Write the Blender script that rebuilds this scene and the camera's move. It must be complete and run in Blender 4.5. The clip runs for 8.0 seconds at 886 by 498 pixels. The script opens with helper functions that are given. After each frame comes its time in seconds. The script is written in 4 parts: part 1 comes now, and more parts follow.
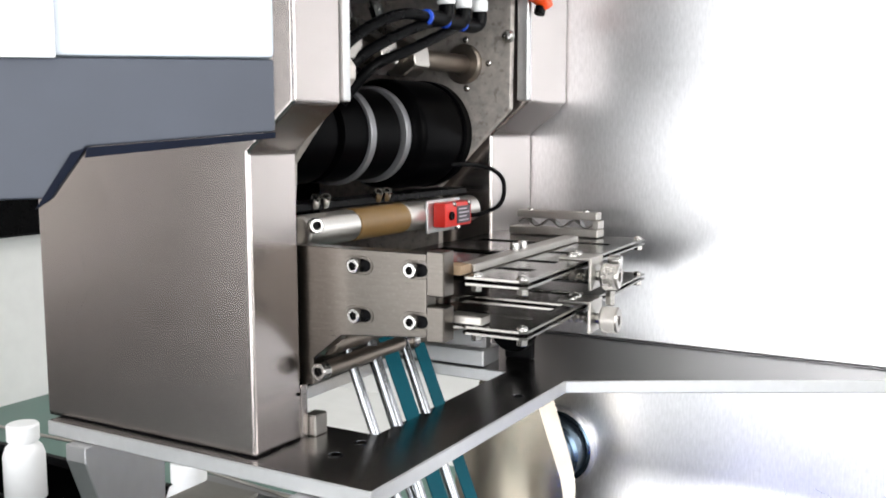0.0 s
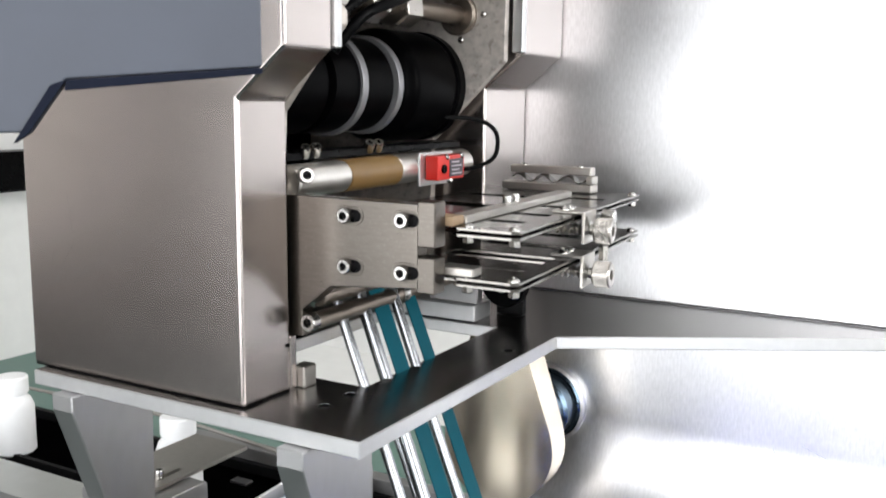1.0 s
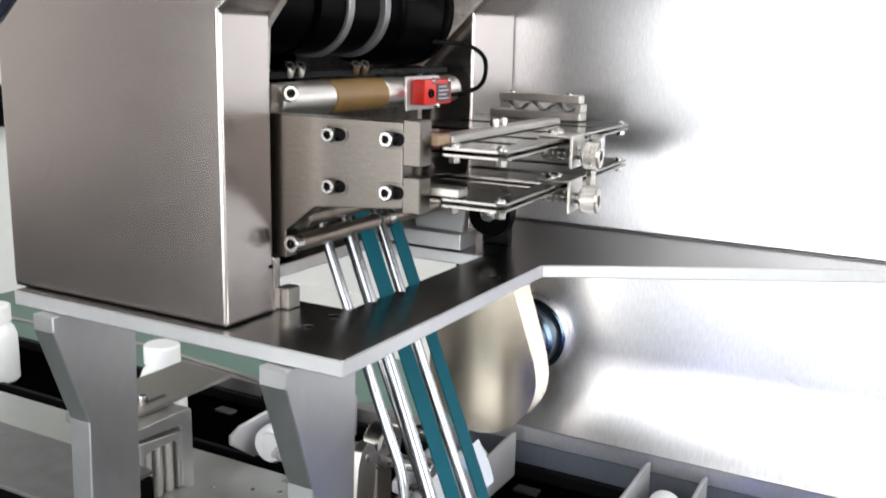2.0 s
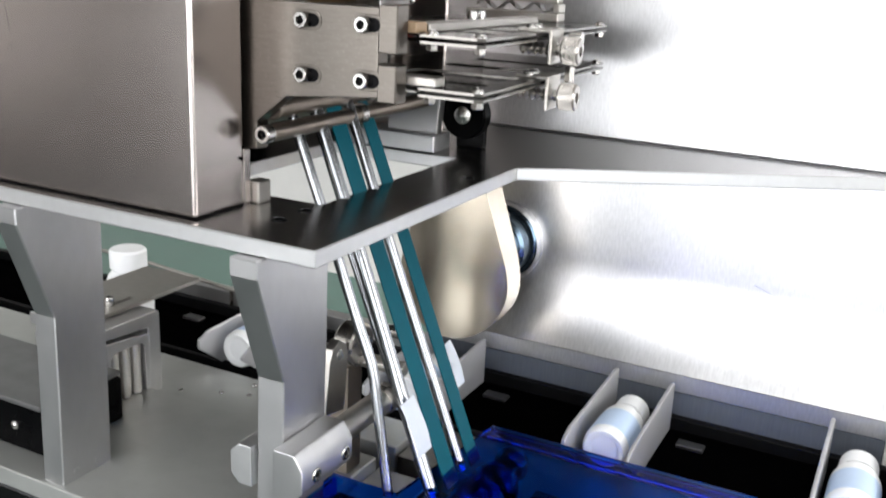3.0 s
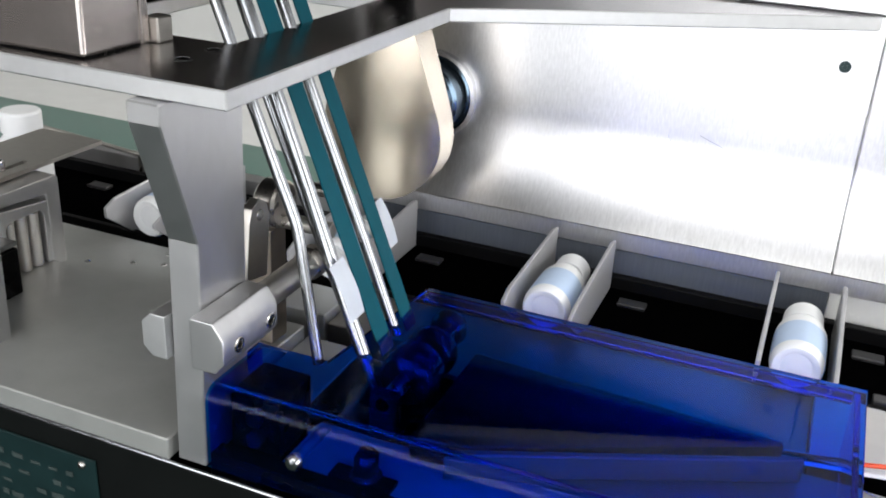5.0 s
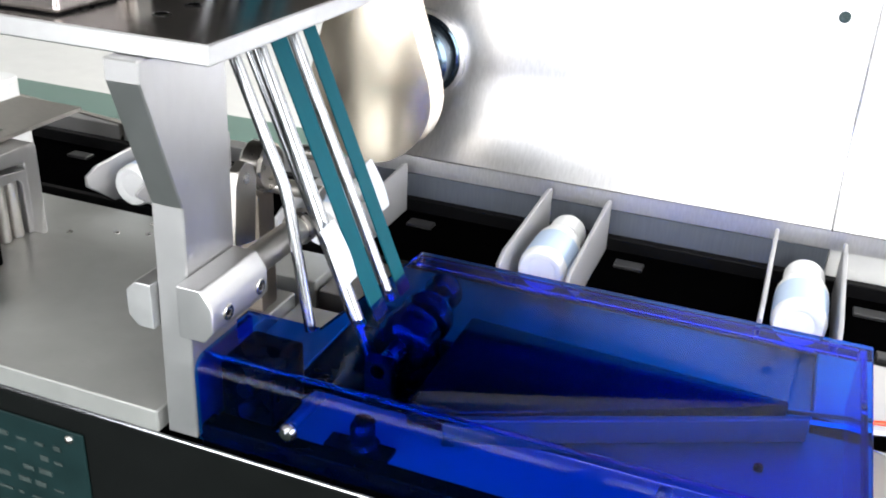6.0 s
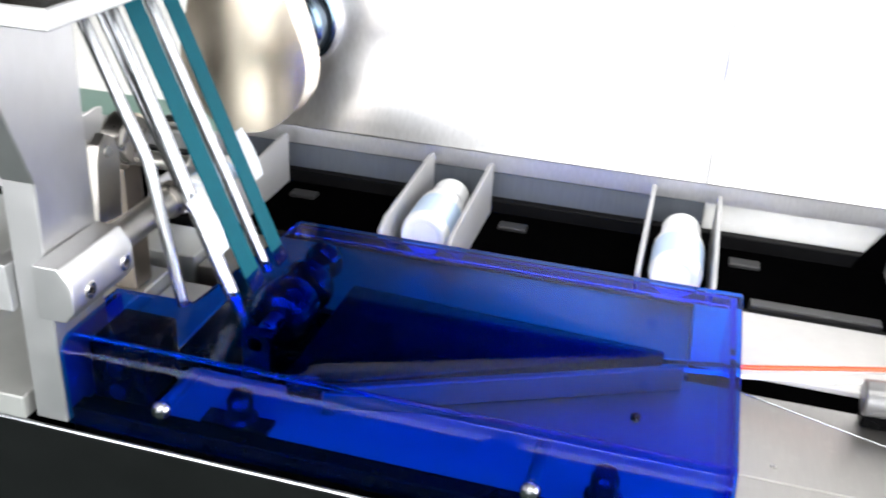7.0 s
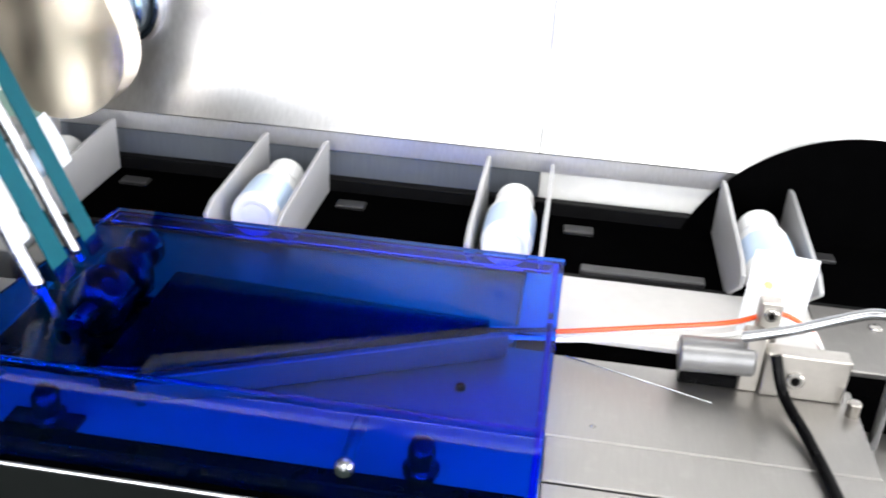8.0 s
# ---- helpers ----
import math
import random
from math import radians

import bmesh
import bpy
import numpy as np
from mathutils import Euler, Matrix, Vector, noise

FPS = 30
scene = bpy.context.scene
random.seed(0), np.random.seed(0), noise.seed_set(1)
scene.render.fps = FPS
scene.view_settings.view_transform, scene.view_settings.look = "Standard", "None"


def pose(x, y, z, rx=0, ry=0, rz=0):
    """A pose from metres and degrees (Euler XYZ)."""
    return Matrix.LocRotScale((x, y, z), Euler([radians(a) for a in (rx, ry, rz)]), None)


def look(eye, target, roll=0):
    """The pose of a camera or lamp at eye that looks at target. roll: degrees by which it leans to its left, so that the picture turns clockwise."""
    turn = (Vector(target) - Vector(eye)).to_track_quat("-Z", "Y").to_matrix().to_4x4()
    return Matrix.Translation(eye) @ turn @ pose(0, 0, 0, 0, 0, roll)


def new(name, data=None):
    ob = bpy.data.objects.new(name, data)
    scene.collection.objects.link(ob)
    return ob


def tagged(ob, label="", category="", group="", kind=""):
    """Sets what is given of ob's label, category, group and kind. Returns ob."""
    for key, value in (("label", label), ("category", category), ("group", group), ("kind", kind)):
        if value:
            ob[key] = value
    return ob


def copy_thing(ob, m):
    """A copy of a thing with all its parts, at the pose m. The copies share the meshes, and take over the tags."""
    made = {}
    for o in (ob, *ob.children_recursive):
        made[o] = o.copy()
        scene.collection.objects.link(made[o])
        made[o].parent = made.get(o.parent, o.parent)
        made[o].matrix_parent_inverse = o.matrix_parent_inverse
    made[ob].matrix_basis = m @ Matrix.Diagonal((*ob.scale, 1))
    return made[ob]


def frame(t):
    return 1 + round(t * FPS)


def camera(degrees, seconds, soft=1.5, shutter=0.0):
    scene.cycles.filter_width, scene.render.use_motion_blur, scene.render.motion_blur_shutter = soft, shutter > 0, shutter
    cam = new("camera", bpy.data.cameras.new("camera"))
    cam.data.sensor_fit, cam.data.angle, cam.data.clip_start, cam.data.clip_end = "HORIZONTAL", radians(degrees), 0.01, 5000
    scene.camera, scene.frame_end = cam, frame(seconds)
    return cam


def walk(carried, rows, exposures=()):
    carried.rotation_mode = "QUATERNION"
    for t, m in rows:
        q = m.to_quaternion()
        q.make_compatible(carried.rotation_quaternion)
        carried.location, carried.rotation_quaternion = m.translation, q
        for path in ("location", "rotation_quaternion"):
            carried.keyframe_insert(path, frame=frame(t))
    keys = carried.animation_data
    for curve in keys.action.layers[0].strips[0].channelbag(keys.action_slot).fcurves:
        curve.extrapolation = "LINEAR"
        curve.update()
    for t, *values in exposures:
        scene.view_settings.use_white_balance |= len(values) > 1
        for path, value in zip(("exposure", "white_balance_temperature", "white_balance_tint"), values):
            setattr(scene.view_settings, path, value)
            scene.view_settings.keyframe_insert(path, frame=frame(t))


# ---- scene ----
cam = camera(49.6, 8.0, 1.8, 0.5)
PATH = [
    (0, (0.326, -0.474, 1.222), (-0.668, 1.245, 0.981), -0.1),
    (0.5, (0.325, -0.471, 1.219), (-0.655, 1.252, 0.953), 0.3),
    (1, (0.323, -0.467, 1.213), (-0.652, 1.25, 0.895), 0.6),
    (2.5, (0.321, -0.462, 1.184), (-0.581, 1.252, 0.688), 2.0),
    (3, (0.316, -0.46, 1.171), (-0.541, 1.253, 0.597), 2.7),
    (3.5, (0.312, -0.451, 1.161), (-0.505, 1.255, 0.512), 3.0),
    (4, (0.305, -0.438, 1.149), (-0.448, 1.273, 0.437), 3.5),
    (4.5, (0.297, -0.423, 1.141), (-0.393, 1.288, 0.37), 3.6),
    (6, (0.278, -0.4, 1.12), (-0.349, 1.291, 0.255), 2.7),
    (6.5, (0.28, -0.391, 1.115), (-0.26, 1.312, 0.216), 3.1),
    (7, (0.299, -0.389, 1.113), (-0.141, 1.338, 0.206), 2.9),
    (7.5, (0.321, -0.382, 1.107), (-0.003, 1.357, 0.173), 3.2),
    (8, (0.347, -0.374, 1.107), (0.125, 1.384, 0.18), 3.3),
]
EXPOSURES = [(0.0, 0.0), (2.5, -0.05), (3.5, -0.2), (4.8, -0.4), (5.8, 0.35), (6.2, 0.45), (7.0, 0.6), (8.0, 0.6)]
walk(cam, [(t, look(eye, target, roll)) for t, eye, target, roll in PATH], EXPOSURES)

# ---------------------------------------------------------------- world and lamps
world = bpy.data.worlds.new("world")
scene.world = world
world.use_nodes = True
wn = world.node_tree
sky = wn.nodes.new("ShaderNodeTexSky")
sky.sky_type = "NISHITA"
sky.sun_disc = False
sky.sun_elevation = radians(40)
sky.sun_rotation = radians(160)
wn.links.new(sky.outputs[0], wn.nodes["Background"].inputs[0])
wn.nodes["Background"].inputs[1].default_value = 0.1


def area_lamp(name, eye, target, width, height, watts, colour):
    data = bpy.data.lights.new(name, "AREA")
    data.shape, data.size, data.size_y = "RECTANGLE", width, height
    data.energy, data.color = watts, colour
    ob = new(name, data)
    ob.matrix_world = look(eye, target)
    return ob


# daylight through the window band of the front wall, and unseen ceiling lamps, the rear one added to brighten the back
# wall
for wx, ww in ((-1.085, 1.73), (0.35, 0.9), (2.05, 1.4)):
    area_lamp("window_light", (wx, -2.95, 1.425), (wx, 0, 1.425), ww, 2.25, ww * 2.25 * 21.5, (0.97, 0.98, 1.0))
area_lamp("window_light_c", (3.43, 0.2, 1.75), (0, 0.2, 1.75), 2.6, 1.6, 140, (1.0, 0.98, 0.96))
area_lamp("ceiling_light_a", (0.4, -0.7, 2.88), (0.4, -0.7, 0), 1.8, 0.5, 24, (1.0, 0.98, 0.95))
area_lamp("rear_fill_light", (0.9, 2.5, 2.88), (0.9, 2.5, 0), 1.8, 0.5, 80, (1.0, 0.98, 0.95))


# ---------------------------------------------------------------- materials
def material(name, colour, rough=0.5, metal=0.0, vary=0.12, scale=40.0, stretch=(1, 1, 1), bump=0.05, rough_vary=0.1,
             transmission=0.0, ior=1.45, coat=0.0, spots=0.0, spot_colour=(0.2, 0.18, 0.16), spec=0.5, spot_scale=85.0):
    """A procedural surface: grain and larger stains in colour, gloss and relief."""
    mat = bpy.data.materials.new(name)
    mat.use_nodes = True
    nt = mat.node_tree
    N, L = nt.nodes, nt.links
    bsdf = N["Principled BSDF"]
    bsdf.inputs["Metallic"].default_value = metal
    bsdf.inputs["Specular IOR Level"].default_value = spec
    bsdf.inputs["Transmission Weight"].default_value = transmission
    bsdf.inputs["IOR"].default_value = ior
    bsdf.inputs["Coat Weight"].default_value = coat
    co = N.new("ShaderNodeTexCoord")
    mp = N.new("ShaderNodeMapping")
    mp.inputs["Scale"].default_value = stretch
    L.new(co.outputs["Object"], mp.inputs[0])
    fine = N.new("ShaderNodeTexNoise")
    fine.inputs["Scale"].default_value = scale
    fine.inputs["Detail"].default_value = 6
    L.new(mp.outputs[0], fine.inputs["Vector"])
    wide = N.new("ShaderNodeTexNoise")
    wide.inputs["Scale"].default_value = 9.0
    wide.inputs["Detail"].default_value = 4
    L.new(co.outputs["Object"], wide.inputs["Vector"])
    mixv = N.new("ShaderNodeMath")
    mixv.operation = "MULTIPLY_ADD"
    mixv.inputs[1].default_value = 0.6
    L.new(fine.outputs[0], mixv.inputs[0])
    half = N.new("ShaderNodeMath")
    half.operation = "MULTIPLY"
    half.inputs[1].default_value = 0.4
    L.new(wide.outputs[0], half.inputs[0])
    L.new(half.outputs[0], mixv.inputs[2])
    ramp = N.new("ShaderNodeValToRGB")
    lo = [max(0.0, c * (1 - vary)) for c in colour]
    hi = [min(1.0, c * (1 + vary)) for c in colour]
    ramp.color_ramp.elements[0].position, ramp.color_ramp.elements[1].position = 0.3, 0.7
    ramp.color_ramp.elements[0].color = (*lo, 1)
    ramp.color_ramp.elements[1].color = (*hi, 1)
    L.new(mixv.outputs[0], ramp.inputs[0])
    out = ramp.outputs[0]
    if spots:
        sp = N.new("ShaderNodeTexNoise")
        sp.inputs["Scale"].default_value = spot_scale
        sp.inputs["Detail"].default_value = 8
        L.new(co.outputs["Object"], sp.inputs["Vector"])
        sr = N.new("ShaderNodeValToRGB")
        sr.color_ramp.elements[0].position, sr.color_ramp.elements[1].position = 0.56, 0.68
        sr.color_ramp.elements[1].color = (spots, spots, spots, 1)
        L.new(sp.outputs[0], sr.inputs[0])
        mx = N.new("ShaderNodeMix")
        mx.data_type = "RGBA"
        mx.inputs["B"].default_value = (*spot_colour, 1)
        L.new(sr.outputs[0], mx.inputs["Factor"])
        L.new(out, mx.inputs["A"])
        out = mx.outputs["Result"]
    L.new(out, bsdf.inputs["Base Color"])
    rr = N.new("ShaderNodeMapRange")
    rr.inputs["To Min"].default_value = max(0.01, rough - rough_vary)
    rr.inputs["To Max"].default_value = min(1.0, rough + rough_vary)
    L.new(mixv.outputs[0], rr.inputs[0])
    L.new(rr.outputs[0], bsdf.inputs["Roughness"])
    if bump:
        bp = N.new("ShaderNodeBump")
        bp.inputs["Strength"].default_value = bump
        bp.inputs["Distance"].default_value = 0.001
        L.new(mixv.outputs[0], bp.inputs["Height"])
        L.new(bp.outputs[0], bsdf.inputs["Normal"])
    return mat


M = {}
M["wall_steel"] = material("brushed_steel_sheet", (0.62, 0.62, 0.63), 0.36, 1.0, 0.14, 110, (5, 1, 1), 0.06, 0.10, spots=0.35, spot_colour=(0.53, 0.53, 0.535), spot_scale=360.0)
M["box_steel"] = material("satin_steel_housing", (0.46, 0.419, 0.402), 0.25, 1.0, 0.035, 26, (1, 1, 3), 0.0, 0.025, spots=0.12, spot_colour=(0.4, 0.36, 0.33))
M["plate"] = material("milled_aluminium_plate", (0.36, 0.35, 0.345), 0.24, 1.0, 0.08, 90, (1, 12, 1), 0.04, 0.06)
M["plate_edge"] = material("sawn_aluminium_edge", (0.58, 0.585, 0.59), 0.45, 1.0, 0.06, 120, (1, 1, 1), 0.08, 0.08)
M["leg"] = material("ground_aluminium", (0.52, 0.52, 0.525), 0.40, 1.0, 0.05, 60, (1, 2, 1), 0.03, 0.09)
M["bracket"] = material("machined_steel", (0.13, 0.117, 0.104), 0.30, 1.0, 0.10, 110, (1, 1, 6), 0.06, 0.07, spots=0.06, spot_colour=(0.40, 0.37, 0.34), spot_scale=420.0)
M["cheek"] = material("mottled_cast_steel", (0.47, 0.435, 0.40), 0.46, 0.55, 0.30, 130, (1, 1, 1), 0.16, 0.10, spots=0.6, spot_colour=(0.20, 0.17, 0.145), spot_scale=150.0)
M["chrome"] = material("polished_chrome", (0.27, 0.28, 0.295), 0.20, 1.0, 0.03, 60, (1, 1, 1), 0.0, 0.04)
M["steel"] = material("turned_steel", (0.35, 0.33, 0.305), 0.28, 1.0, 0.08, 140, (1, 1, 1), 0.05, 0.06)
M["screw"] = material("zinc_screw", (0.42, 0.41, 0.395), 0.24, 1.0, 0.06, 200, (1, 1, 1), 0.04, 0.05)
M["guide"] = material("guide_sheet_steel", (0.17, 0.162, 0.15), 0.18, 1.0, 0.08, 120, (1, 10, 1), 0.04, 0.06)
M["guide_bar"] = material("pale_guide_bar", (0.44, 0.42, 0.39), 0.40, 1.0, 0.08, 140, (1, 1, 1), 0.05, 0.06)
M["roller_silver"] = material("dull_roller_steel", (0.62, 0.60, 0.57), 0.34, 1.0, 0.05, 150, (1, 1, 1), 0.05, 0.06)
M["roller_brown"] = material("brown_roller_sleeve", (0.16, 0.095, 0.032), 0.38, 0.0, 0.12, 60, (1, 1, 1), 0.05, 0.08)
M["rubber"] = material("black_rubber", (0.0008, 0.0008, 0.001), 0.30, 0.0, 0.2, 80, (1, 1, 1), 0.02, 0.06, spec=0.02)
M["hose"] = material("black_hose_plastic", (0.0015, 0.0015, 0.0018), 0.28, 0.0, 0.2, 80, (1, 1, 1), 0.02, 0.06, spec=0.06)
M["ring"] = material("grey_drum_ring", (0.22, 0.22, 0.23), 0.4, 0.6, 0.1, 80)
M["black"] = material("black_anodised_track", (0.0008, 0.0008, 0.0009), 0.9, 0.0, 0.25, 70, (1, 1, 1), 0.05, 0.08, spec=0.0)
M["track_edge"] = material("worn_black_edge", (0.004, 0.004, 0.0045), 0.5, 0.0, 0.25, 70, (1, 1, 1), 0.06, 0.1, spec=0.08)
M["belt"] = material("teal_flat_belt", (0.002, 0.068, 0.095), 0.55, 0.0, 0.10, 160, (1, 1, 1), 0.08, 0.08, spec=0.15)
M["warm_tinted_steel"] = material("steel_with_warm_reflections", (0.62, 0.55, 0.455), 0.22, 1.0, 0.14, 14, (1, 1, 1), 0.0, 0.05, spots=0.25, spot_colour=(0.42, 0.33, 0.22), spot_scale=22.0)
M["hub"] = material("blue_sheen_hub_steel", (0.10, 0.14, 0.18), 0.16, 0.9, 0.2, 80)
M["deck"] = material("matt_steel_deck", (0.30, 0.29, 0.28), 0.40, 1.0, 0.06, 60, (10, 1, 1), 0.04, 0.06, spots=0.15, spot_colour=(0.4, 0.39, 0.37))
M["deck_grey"] = material("grey_polymer_deck", (0.20, 0.20, 0.195), 0.45, 0.0, 0.06, 70, (6, 1, 1), 0.03, 0.06)
M["deck_pale"] = material("pale_polymer_strip", (0.50, 0.49, 0.475), 0.45, 0.0, 0.05, 90)
M["cabinet"] = material("dark_steel_cabinet", (0.004, 0.0048, 0.0047), 0.5, 0.0, 0.2, 45, (1, 1, 1), 0.04, 0.08, spec=0.07)
M["nameplate"] = material("engraved_green_plate", (0.007, 0.022, 0.023), 0.32, 0.3, 0.35, 50)
M["engraving"] = material("worn_engraving", (0.036, 0.052, 0.050), 0.5, 0.3, 0.3, 150)
M["blue"] = material("blue_acrylic", (0.0003, 0.135, 0.95), 0.03, 0.0, 0.02, 30, (1, 1, 1), 0.0, 0.01, transmission=1.0, ior=1.17, spec=0.12)
M["blue_edge"] = material("blue_acrylic_cut_edge", (0.10, 0.17, 0.80), 0.25, 0.0, 0.06, 120, (1, 1, 1), 0.02, 0.05, transmission=0.4, ior=1.49)
M["white"] = material("white_bottle_plastic", (0.80, 0.81, 0.82), 0.38, 0.0, 0.03, 60, (1, 1, 1), 0.02, 0.05)
M["paper"] = material("white_leaflet_paper", (0.78, 0.82, 0.88), 0.7, 0.0, 0.03, 90)
M["label_blue"] = material("pale_blue_label", (0.48, 0.60, 0.78), 0.5, 0.0, 0.05, 90)
M["red"] = material("red_sensor_plastic", (0.50, 0.018, 0.012), 0.32, 0.0, 0.1, 80)
M["dark_label"] = material("dark_sensor_label", (0.035, 0.03, 0.04), 0.4, 0.0, 0.2, 80)
M["grey_print"] = material("grey_print", (0.42, 0.40, 0.44), 0.5, 0.0, 0.05, 80)
M["orange"] = material("orange_tube_plastic", (0.72, 0.065, 0.008), 0.3, 0.0, 0.06, 80)
M["clear_tube"] = material("clear_tube_plastic", (0.70, 0.70, 0.68), 0.25, 0.0, 0.05, 80)
M["blue_clip"] = material("blue_clip_plastic", (0.02, 0.08, 0.55), 0.35, 0.0, 0.08, 80)
M["fg_light"] = material("pale_painted_pendant", (0.47, 0.51, 0.57), 0.45, 0.0, 0.06, 20, (1, 1, 1), 0.03, 0.08)
M["fg_dark"] = material("slate_painted_pendant", (0.045, 0.052, 0.070), 0.5, 0.0, 0.12, 25, (1, 1, 1), 0.03, 0.08)
M["fg_gap_shade"] = material("navy_gap_shade", (0.004, 0.006, 0.014), 0.6, 0.0, 0.2, 40, spec=0.1)
M["green"] = material("green_conveyor_rail", (0.10, 0.20, 0.165), 0.4, 0.0, 0.12, 30)
M["base"] = material("matt_grey_base_plate", (0.46, 0.47, 0.455), 0.40, 0.7, 0.07, 40, (1, 1, 1), 0.02, 0.07, spots=0.07, spot_colour=(0.30, 0.30, 0.295))
M["brown_steel"] = material("brownish_steel", (0.24, 0.205, 0.175), 0.40, 1.0, 0.12, 60, (8, 1, 1), 0.05, 0.07)
M["band"] = material("dark_grey_guard_strip", (0.105, 0.118, 0.142), 0.45, 0.3, 0.15, 40, (14, 1, 1), 0.03, 0.08)
M["lug"] = material("dark_grey_chain_lug", (0.03, 0.03, 0.032), 0.45, 0.3, 0.2, 60)
M["fin"] = material("clear_grey_flight_plate", (0.40, 0.40, 0.41), 0.35, 0.3, 0.06, 60)
M["barrel"] = material("dull_sensor_casing", (0.17, 0.17, 0.172), 0.35, 0.6, 0.2, 60)
M["gloss_black"] = material("glossy_black_moulding", (0.003, 0.003, 0.004), 0.14, 0.0, 0.2, 60, (1, 1, 1), 0.02, 0.04, spec=0.6)
M["underside"] = material("shaded_underside", (0.012, 0.012, 0.013), 0.6, 0.0, 0.3, 40, spec=0.15)
M["floor_green"] = material("green_walkway_coating", (0.10, 0.19, 0.16), 0.4, 0.0, 0.1, 8)
M["wood"] = material("tan_guide_block", (0.26, 0.18, 0.11), 0.5, 0.0, 0.15, 60, (1, 8, 1))
M["room_wall"] = material("white_painted_wall", (0.78, 0.78, 0.77), 0.7, 0.0, 0.04, 12)
M["room_light"] = material("cream_painted_wall", (0.85, 0.80, 0.765), 0.7, 0.0, 0.06, 12)
M["room_grey"] = material("grey_painted_wall", (0.115, 0.10, 0.095), 0.7, 0.0, 0.06, 12)
M["room_floor"] = material("green_floor", (0.035, 0.052, 0.047), 0.75, 0.0, 0.08, 8, spec=0.1)
M["ceiling"] = material("ceiling_board", (0.42, 0.42, 0.41), 0.8, 0.0, 0.04, 15)
M["frame"] = material("window_frame_aluminium", (0.55, 0.55, 0.55), 0.45, 0.8, 0.05, 60)


# ---------------------------------------------------------------- mesh helpers
def box(bm, x0, x1, y0, y1, z0, z1):
    v = [bm.verts.new(p) for p in ((x0, y0, z0), (x1, y0, z0), (x1, y1, z0), (x0, y1, z0), (x0, y0, z1), (x1, y0, z1), (x1, y1, z1), (x0, y1, z1))]
    for f in ((3, 2, 1, 0), (4, 5, 6, 7), (0, 1, 5, 4), (1, 2, 6, 5), (2, 3, 7, 6), (3, 0, 4, 7)):
        bm.faces.new([v[i] for i in f])
    return v


def prism(bm, points, axis, a, b):
    """A polygon of (u, v) pairs drawn out along an axis from a to b."""
    def place(u, v, w):
        return {"x": (w, u, v), "y": (u, w, v), "z": (u, v, w)}[axis]
    lo = [bm.verts.new(place(u, v, a)) for u, v in points]
    hi = [bm.verts.new(place(u, v, b)) for u, v in points]
    n = len(points)
    bm.faces.new(lo[::-1])
    bm.faces.new(hi)
    for i in range(n):
        bm.faces.new((lo[i], lo[(i + 1) % n], hi[(i + 1) % n], hi[i]))
    return lo + hi


def lathe(bm, start, axis, profile, seg=24):
    """Turns a profile of (radius, distance along the axis) pairs round an axis."""
    axis = Vector(axis).normalized()
    side = axis.orthogonal().normalized()
    other = axis.cross(side)
    start = Vector(start)
    rings = []
    for r, h in profile:
        c = start + axis * h
        if r < 1e-6:
            rings.append([bm.verts.new(c)])
        else:
            rings.append([bm.verts.new(c + (side * math.cos(k) + other * math.sin(k)) * r) for k in (2 * math.pi * i / seg for i in range(seg))])
    for a, b in zip(rings, rings[1:]):
        for i in range(seg):
            j = (i + 1) % seg
            if len(a) == 1 and len(b) == 1:
                continue
            if len(a) == 1:
                bm.faces.new((a[0], b[j], b[i]))
            elif len(b) == 1:
                bm.faces.new((a[i], a[j], b[0]))
            else:
                bm.faces.new((a[i], a[j], b[j], b[i]))
    return rings


def rod(bm, p0, p1, r, seg=24, lip=0.0):
    p0, p1 = Vector(p0), Vector(p1)
    d = (p1 - p0).length
    lip = min(lip or r * 0.12, d / 3)
    lathe(bm, p0, p1 - p0, [(0, 0), (r - lip, 0), (r, lip), (r, d - lip), (r - lip, d), (0, d)], seg)


def sweep(bm, points, r, seg=12, flat=None):
    """A tube (or a flat strap, flat = (half width, half thickness, sideways)) along a rounded path."""
    pts = [Vector(p) for p in points]
    path = []
    n = len(pts)
    for i in range(n - 1):
        p0, p1, p2, p3 = pts[max(i - 1, 0)], pts[i], pts[i + 1], pts[min(i + 2, n - 1)]
        for s in range(6):
            t = s / 6
            path.append(0.5 * (2 * p1 + (p2 - p0) * t + (2 * p0 - 5 * p1 + 4 * p2 - p3) * t * t + (3 * p1 - p0 - 3 * p2 + p3) * t ** 3))
    path.append(pts[-1])
    tangent = (path[1] - path[0]).normalized()
    side = tangent.orthogonal().normalized()
    rings = []
    for i, p in enumerate(path):
        tangent = (path[min(i + 1, len(path) - 1)] - path[max(i - 1, 0)]).normalized()
        side = (side - tangent * side.dot(tangent)).normalized()
        other = tangent.cross(side)
        rings.append([bm.verts.new(p + (side * math.cos(k) + other * math.sin(k)) * r) for k in (2 * math.pi * j / seg for j in range(seg))])
    for a, b in zip(rings, rings[1:]):
        for i in range(seg):
            j = (i + 1) % seg
            bm.faces.new((a[i], a[j], b[j], b[i]))
    bm.faces.new(rings[0][::-1])
    bm.faces.new(rings[-1])


def rounded(bm, width, segments=2, angle=35):
    """Rounds the sharp edges of a mesh."""
    bmesh.ops.recalc_face_normals(bm, faces=bm.faces)
    edges = [e for e in bm.edges if len(e.link_faces) == 2 and e.calc_face_angle(0) > radians(angle)]
    bmesh.ops.bevel(bm, geom=edges, offset=width, segments=segments, profile=0.5, affect="EDGES", clamp_overlap=True)
    return bm


